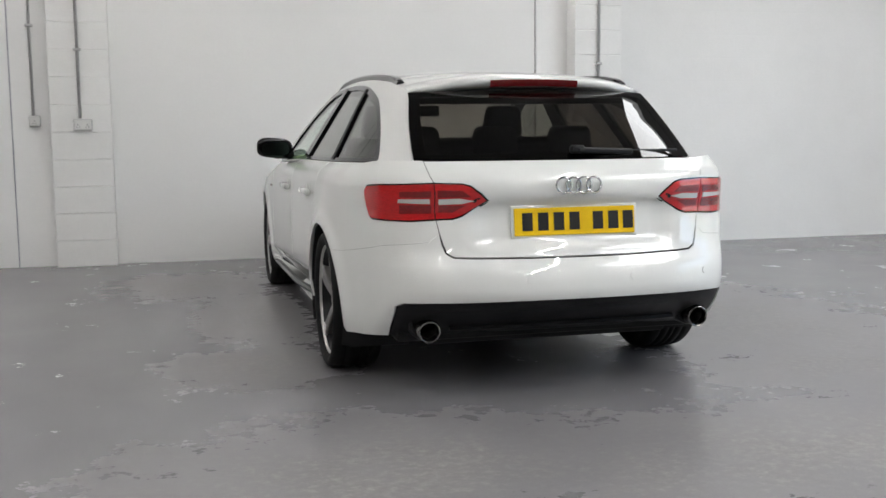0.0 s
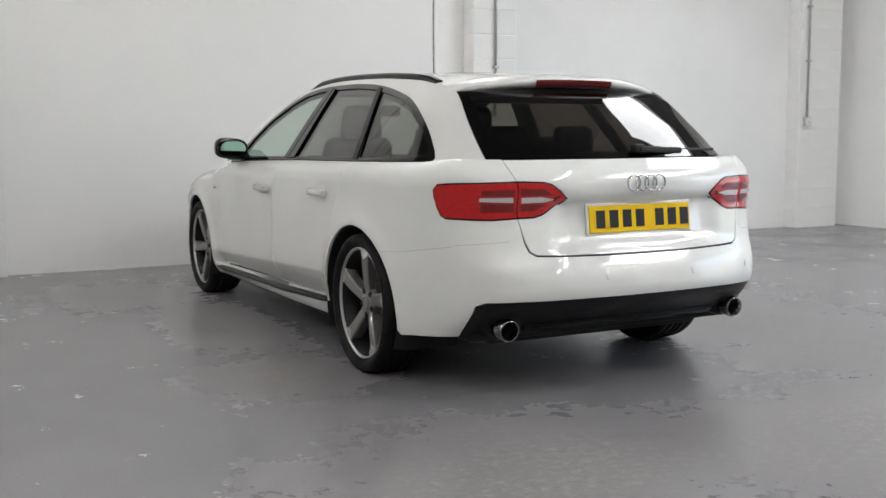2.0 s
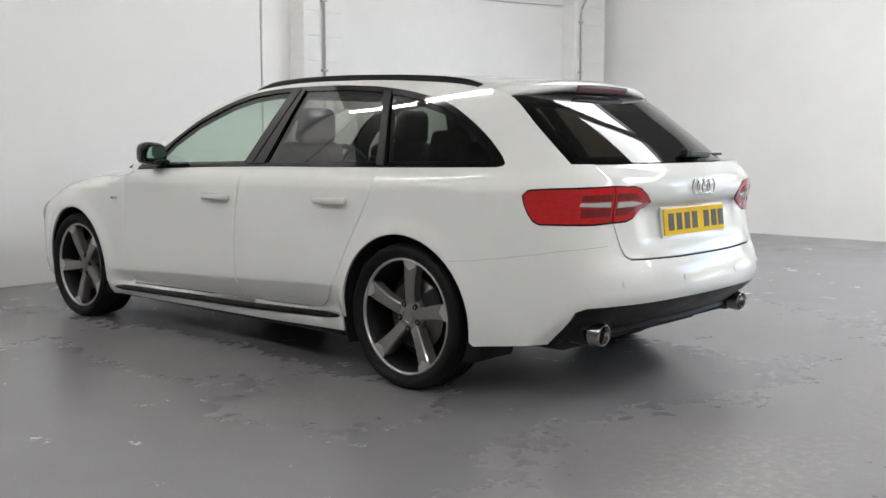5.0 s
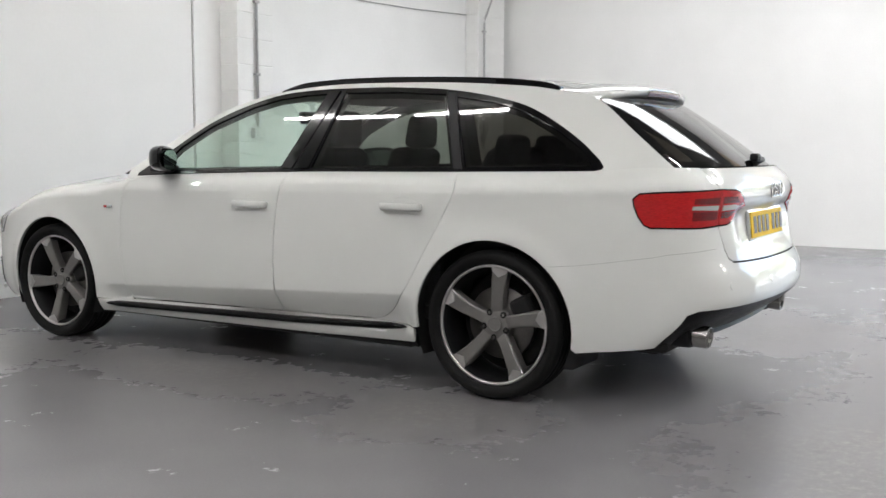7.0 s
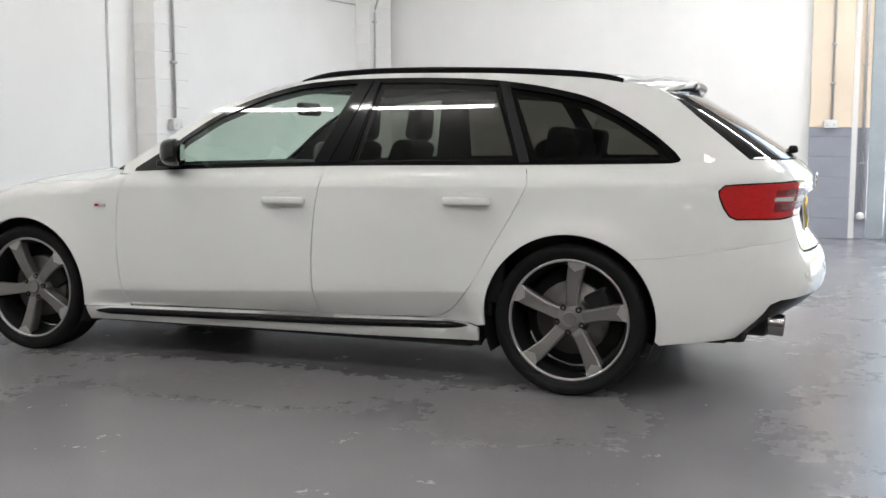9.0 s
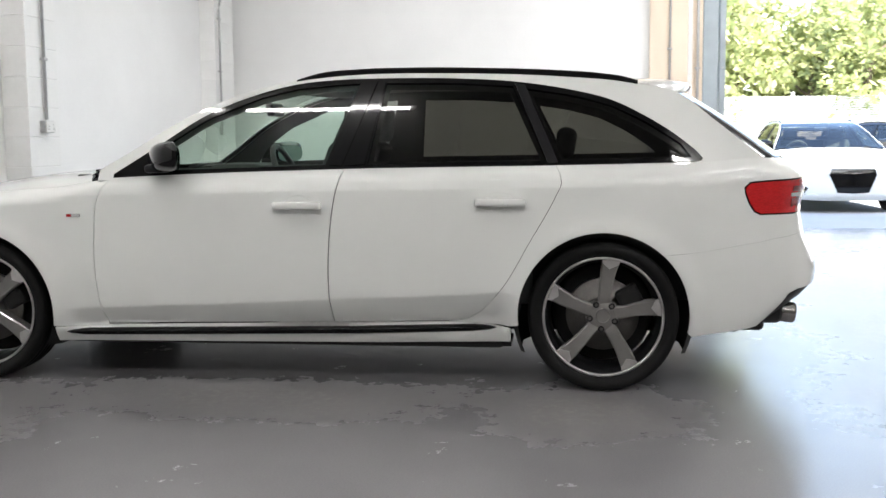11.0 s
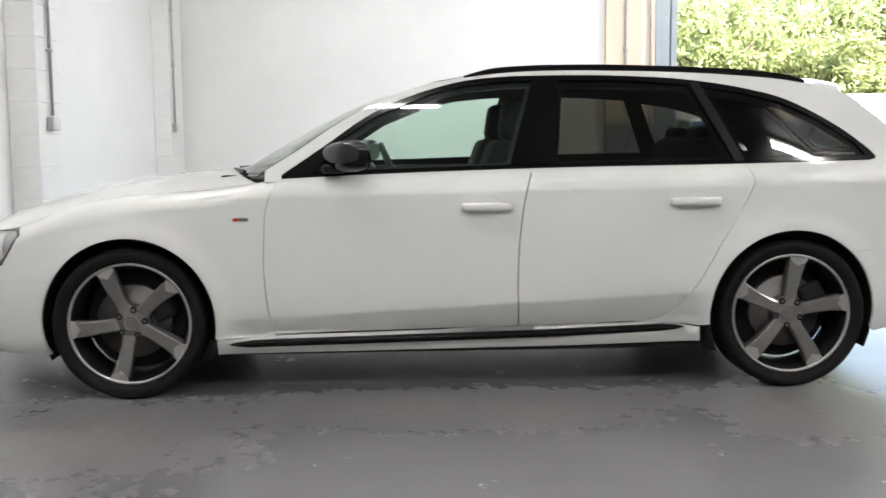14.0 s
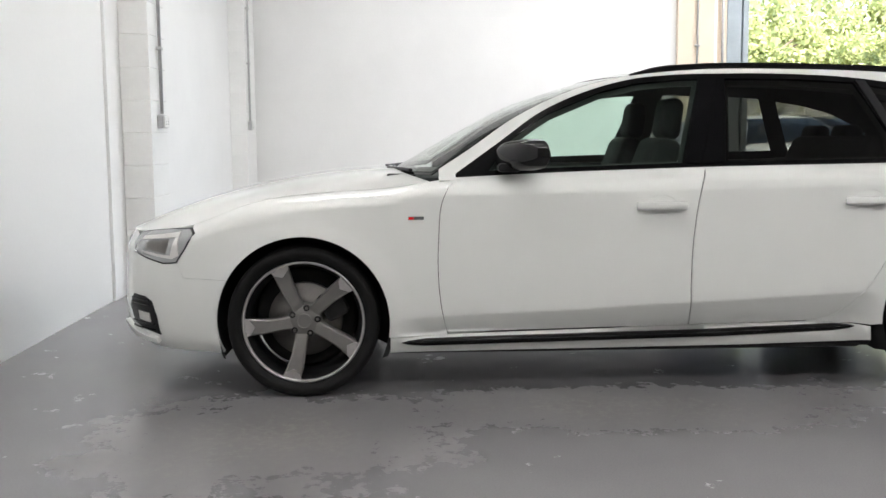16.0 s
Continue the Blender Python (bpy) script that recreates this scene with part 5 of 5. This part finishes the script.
# block pillars: each course its own pieces
def pillar(name, x0, x1, y0, y1, rows, label, material, lower=None, band=0.0):
    bm = bmesh.new()
    box(bm, x0 + 0.006, x1 - 0.006, y0 + 0.006, y1 - 0.006, 0.0, rows)
    p = tagged(part(name, bm, lower or material), label, "pillar", kind="structure")
    cache = {}
    z, k = 0.0, 0
    while z < rows - 0.05:
        h = min(0.225, rows - z)
        mat = lower if lower and z + h / 2 < band else material
        for a, b, c, d in [(x0, x1, y0, y1)]:
            key = (round(b - a, 3), round(d - c, 3), round(h, 3), mat.name)
            if key not in cache:
                bm = bmesh.new()
                box(bm, -(b - a) / 2, (b - a) / 2, -(d - c) / 2, (d - c) / 2, 0.0015, h - 0.0015, 0.0035, 1)
                me = bpy.data.meshes.new("block")
                bm.to_mesh(me)
                bm.free()
                me.materials.append(mat)
                cache[key] = me
            o = attach("block", cache[key], p)
            o.location = ((a + b) / 2 + 0.0015 * math.sin(7 * k), (c + d) / 2, z)
        z += h
        k += 1
    return p


pillar("pillar_north", 2.06, 2.52, 4.150, YW - 0.022, HC, "white painted blockwork pillar", BLOCK_WHITE)
pillar("pillar_corner", 6.30, 6.95, 4.175, YW - 0.022, HC, "white painted corner pillar", BLOCK_WHITE)
pillar("pillar_west", -2.52, -2.04, 4.255, YW - 0.002, HC, "white painted blockwork pillar", BLOCK_WHITE)
pillar("pillar_door", XW - 0.10, XW - 0.002, -1.24, -0.80, 1.22, "door pillar, painted grey below the cream", BLOCK_GREY)
slab("pillar_door_upper", XW - 0.098, XW - 0.002, -1.238, -0.802, 1.222, HC, BLOCK_CREAM, "cream painted upper part of the door pillar", "pillar", 0.006)
slab("door_reveal_lower", XW + 0.02, XW + 0.27, -1.42, -1.302, 0.0, 1.22, BLOCK_GREY, "grey painted reveal beside the door", "wall")
slab("door_reveal_upper", XW + 0.02, XW + 0.27, -1.42, -1.302, 1.22, DOORH, BLOCK_CREAM, "cream painted reveal beside the door", "wall")
door = tagged(new("door_1"), "blue-grey steel guide of the open roller door", "door frame", kind="structure")
bm = bmesh.new()
box(bm, XW + 0.02, XW + 0.10, -1.60, -1.425, 0.0, DOORH, 0.006)
part("guide_rail", bm, FRAME_STEEL, door)
bm = bmesh.new()
box(bm, XW + 0.0, XW + 0.14, -1.68, -1.61, 0.0, DOORH, 0.006)
part("guide_rail", bm, FRAME_STEEL, door)
bm = bmesh.new()
box(bm, XW + 0.02, XW + 0.10, DOOR1, DOOR1 + 0.15, 0.0, DOORH, 0.006)
part("guide_rail", bm, FRAME_STEEL, door)
for z in (0.55, 1.9, 3.1):
    bm = bmesh.new()
    bmesh.ops.create_cone(bm, cap_ends=True, segments=8, radius1=0.014, radius2=0.012, depth=0.014, matrix=Matrix.Translation((XW - 0.005, -1.645, z)) @ Matrix.Rotation(radians(-90), 4, "Y"))
    part("bolt", bm, GALV, door)
slab("trim_west", -2.836, -2.828, YW - 0.006, YW + 0.01, 0.0, HC, BLOCK_GREY, "grey joint line in the white wall", "trim")
# joint of the smooth wall board, its shade put in as a black strip
slab("trim", 1.746, 1.754, YW + 0.004, YW + 0.10, 0.0, HC, MATT_BLACK, "dark shadow gap between board and blockwork", "trim")


def conduit(points, r, label, box_at, normal, clips):
    """A cable conduit with saddles, ending in a socket box; normal: the way it faces."""
    c = tagged(new("conduit"), label, "conduit")
    vs, fs = tube(points, r, 10)
    attach("pipe", mesh_of("pipe", vs, fs, GALV, True), c)
    for p in clips:
        bm = bmesh.new()
        if abs(normal[1]) > 0.5:
            box(bm, p[0] - 0.030, p[0] + 0.030, p[1] - 0.016, p[1] + 0.020, p[2] - 0.011, p[2] + 0.011, 0.004)
        else:
            box(bm, p[0] - 0.016, p[0] + 0.020, p[1] - 0.030, p[1] + 0.030, p[2] - 0.011, p[2] + 0.011, 0.004)
        part("saddle", bm, GALV, c)
    return c


def socket(x, y, z, w, h, facing, label):
    s = tagged(new("wall_socket"), label, "socket")
    bm = bmesh.new()
    box(bm, -w / 2, w / 2, -0.022, 0.022, -h / 2, h / 2, 0.007, 2)
    part("back_box", bm, GALV, s)
    bm = bmesh.new()
    box(bm, -w / 2 + 0.004, w / 2 - 0.004, -0.033, -0.022, -h / 2 + 0.004, h / 2 - 0.004, 0.004, 2)
    part("face_plate", bm, SOCKET_WHITE, s)
    for k in (-1, 1) if w > 0.1 else (0,):
        bm = bmesh.new()
        box(bm, k * w / 4 - 0.008, k * w / 4 + 0.008, -0.037, -0.033, 0.010, 0.026, 0.001)
        part("switch", bm, SOCKET_WHITE, s)
        for dx, dz in ((0, 0.0), (-0.011, -0.018), (0.011, -0.018)):
            bm = bmesh.new()
            box(bm, k * w / 4 + dx - 0.003, k * w / 4 + dx + 0.003, -0.0342, -0.033, dz - 0.004, dz + 0.004)
            part("pin_slot", bm, MATT_BLACK, s)
    s.matrix_basis = pose(x, y, z, 0, 0, facing)
    return s


yp = 4.150
conduit([(2.285, yp - 0.020, HC), (2.285, yp - 0.020, 1.26)], 0.0125, "grey galvanised conduit down the white pillar", None, (0, -1, 0), [(2.285, yp - 0.020, z) for z in (1.72, 2.35, 3.0)])
socket(2.285, yp - 0.022, 1.205, 0.146, 0.092, 0, "double wall socket in a metal box on the pillar")
yp = 4.175
conduit([(6.60, yp - 0.020, HC), (6.60, yp - 0.020, 2.95), (6.58, yp - 0.020, 2.88), (6.43, yp - 0.020, 2.66), (6.41, yp - 0.020, 2.60), (6.41, yp - 0.020, 1.26)], 0.0125, "grey galvanised conduit beside the room corner", None, (0, -1, 0), [(6.41, yp - 0.020, z) for z in (1.9, 2.5)])
socket(6.41, yp - 0.022, 1.215, 0.10, 0.10, 0, "wall socket in a metal box near the corner")
cable = tagged(new("cable"), "thin white cable slung along the blockwork wall", "cable")
vs, fs = tube([(3.2, 4.347, 2.63), (4.1, 4.347, 2.605), (5.2, 4.347, 2.64), (6.29, 4.347, 2.70)], 0.006, 6)
attach("wire", mesh_of("wire", vs, fs, GALV, True), cable)
yp = 4.255
conduit([(-2.285, yp - 0.020, HC), (-2.285, yp - 0.020, 1.24)], 0.0125, "grey conduit down the white pillar", None, (0, -1, 0), [(-2.285, yp - 0.020, z) for z in (1.8, 2.4)])
socket(-2.265, yp - 0.022, 1.185, 0.146, 0.092, 0, "double wall socket in a metal box on the pillar")
conduit([(-2.66, YW - 0.020, HC), (-2.66, YW - 0.020, 1.26)], 0.011, "white conduit down the wall", None, (0, -1, 0), [(-2.66, YW - 0.020, 2.0)])
socket(-2.65, YW - 0.022, 1.22, 0.09, 0.09, 0, "small white switch on the wall")
xp = XW - 0.10
conduit([(xp - 0.020, -1.03, HC), (xp - 0.020, -1.03, 1.30)], 0.0125, "grey conduit down the cream pillar", None, (-1, 0, 0), [(xp - 0.020, -1.03, z) for z in (1.70, 2.12, 2.9)])
socket(xp - 0.022, -1.02, 1.26, 0.146, 0.092, -90, "double wall socket in a metal box on the cream pillar")
conduit([(XW - 0.018, -1.36, HC), (XW - 0.018, -1.36, 0.27)], 0.016, "white conduit down beside the roller door", None, (-1, 0, 0), [(XW - 0.018, -1.36, z) for z in (0.83, 1.9)])
bm = bmesh.new()
bmesh.ops.create_uvsphere(bm, u_segments=16, v_segments=10, radius=0.045)
tagged(part("junction_box", bm, SOCKET_WHITE), "round white junction box at the conduit's end", "box").location = (XW - 0.03, -1.36, 0.25)

# ---- the yard ----
def leafy(name, x, y, h, r, seed, label):
    """A tree: tapered trunk, limbs and a ragged crown of leaf clumps."""
    rng = random.Random(seed)
    t = tagged(new("tree"), label, "tree", "trees along the fence")
    verts, faces = [], []

    def limb(a, b, ra, rb):
        k = len(verts)
        vs, fs = tube([a, a.lerp(b, 0.5) + Vector((rng.uniform(-0.1, 0.1), rng.uniform(-0.1, 0.1), 0)), b], 1.0, 7)
        for i, v in enumerate(vs):
            c = (a, a.lerp(b, 0.5), b)[i // 7]
            rr = (ra, (ra + rb) / 2, rb)[i // 7]
            verts.append(c + (v - c).normalized() * rr)
        faces.extend(tuple(q + k for q in f) for f in fs)
    top = Vector((rng.uniform(-0.3, 0.3), rng.uniform(-0.3, 0.3), h * 0.75))
    limb(Vector((0, 0, -0.1)), top, 0.16, 0.05)
    ends = []
    for k in range(12):
        f = rng.uniform(0.15, 0.95)
        a = rng.uniform(0, 6.28)
        s = Vector((0, 0, 0)).lerp(top, f)
        e = s + Vector((math.cos(a), math.sin(a), rng.uniform(0.2, 0.8))) * r * rng.uniform(0.5, 0.85)
        limb(s, e, 0.05, 0.015)
        ends.append(e)
    attach("trunk", mesh_of("trunk", verts, faces, BARK), t)
    n = 4600
    rr = np.random.RandomState(seed)
    cl = np.array([[*e] for e in ends] + [[rr.uniform(-r, r) * 0.8, rr.uniform(-r, r) * 0.8, rr.uniform(0.12, 1.0) * h] for _ in range(26)])
    c = cl[rr.randint(0, len(cl), n)] + rr.normal(0, 0.24, (n, 3)) * [1.2, 1.2, 0.8]
    c[:, 2] = np.abs(c[:, 2])
    size = rr.uniform(0.06, 0.17, n)
    d = rr.normal(0, 1, (n, 3))
    d /= np.linalg.norm(d, axis=1, keepdims=True)
    e = np.cross(d, rr.normal(0, 1, (n, 3)))
    e /= np.linalg.norm(e, axis=1, keepdims=True)
    q = np.stack([c - d * size[:, None], c + e * size[:, None] * 0.5, c + d * size[:, None], c - e * size[:, None] * 0.5], 1).reshape(-1, 3)
    attach("crown", mesh_of("crown", q.tolist(), [(4 * i, 4 * i + 1, 4 * i + 2, 4 * i + 3) for i in range(n)], LEAF), t)
    t.matrix_basis = pose(x, y, 0, 0, 0, rng.uniform(0, 360))
    return t


BARK = worn("bark", (0.12, 0.09, 0.065), 0.3, 6.0, 0.9, 0.05, 0.6, 40.0)
LEAF = shader("leaves", (0.08, 0.14, 0.03), 0.55)
gi = node(LEAF, "ShaderNodeNewGeometry")
link(LEAF, ramp(LEAF, gi.outputs["Random Per Island"], [(0.0, (0.11, 0.145, 0.055)), (0.5, (0.25, 0.275, 0.125)), (1.0, (0.42, 0.43, 0.23))]), pin(LEAF, "Base Color"))
tl = node(LEAF, "ShaderNodeBsdfTranslucent", Color=(0.46, 0.50, 0.22, 1))
ms = node(LEAF, "ShaderNodeMixShader", Fac=0.45)
link(LEAF, LEAF.node_tree.nodes["Principled BSDF"].outputs[0], ms.inputs[1])
link(LEAF, tl.outputs[0], ms.inputs[2])
link(LEAF, ms.outputs[0], LEAF.node_tree.nodes["Material Output"].inputs[0])
seeds = [leafy("tree", 0, 0, 5.2, 1.9, s, "leafy green tree behind the yard fence") for s in (3, 11, 23)]
for o in seeds:
    o.matrix_basis = pose(27.0 + seeds.index(o) * 1.2, -8.0 - 3.2 * seeds.index(o), 0, 0, 0, 40 * seeds.index(o))
rng = random.Random(5)
for i in range(17):
    y = 2.0 - 1.75 * i
    for row in range(2):
        tree = copy_thing(seeds[(i + row) % 3], pose(26.0 + 2.8 * row + rng.uniform(-0.6, 0.6), y + rng.uniform(-0.6, 0.6), -0.012, 0, 0, rng.uniform(0, 360)))
        tree.scale = (1.0, 1.0, rng.uniform(0.75, 1.3))

# mesh fence before the trees
fence = tagged(new("yard_fence"), "tall galvanised mesh fence along the yard", "fence", kind="")
FENCE = worn("fence_steel", (0.55, 0.56, 0.56), 0.1, 8.0, 0.5, 0.1, 0.0, 60.0, 0.3)
for i in range(14):
    y = 4.0 - 2.5 * i
    bm = bmesh.new()
    box(bm, 23.95, 24.03, y - 0.04, y + 0.04, -0.012, 2.35, 0.008)
    part("post", bm, FENCE, fence)
for k in range(46):
    z = 0.06 + 0.048 * k
    vs, fs = tube([(23.94, -28.5, z), (23.94, 4.0, z)], 0.011 if k % 6 else 0.017, 4)
    attach("wire", mesh_of("wire", vs, fs, FENCE), fence)
verts, faces = [], []
for k in range(216):
    y = 4.0 - 0.15 * k
    vs, fs = tube([(23.93, y, 0.02), (23.93, y, 2.24)], 0.008, 4)
    faces += [tuple(q + len(verts) for q in f) for f in fs]
    verts += vs
tagged(attach("wire_mesh", mesh_of("wire_mesh", verts, faces, FENCE), fence), kind="stuff")


def repaint(copy, paint, label):
    """A parked car of the same build in another colour."""
    for o in copy.children_recursive:
        if o.type == "MESH" and o.data.materials and o.data.materials[0] == PAINT:
            o.material_slots[0].link = "OBJECT"
            o.material_slots[0].material = paint
    tagged(copy, label, "car")
    return copy


repaint(copy_thing(car, pose(16.5, -5.95, -0.012, 0, 0, 110)), BLUE, "dark blue estate car parked in the sunlit yard")
repaint(copy_thing(car, pose(13.8, -3.95, -0.012, 0, 0, 90)), PAINT, "white estate car parked in the sunlit yard")
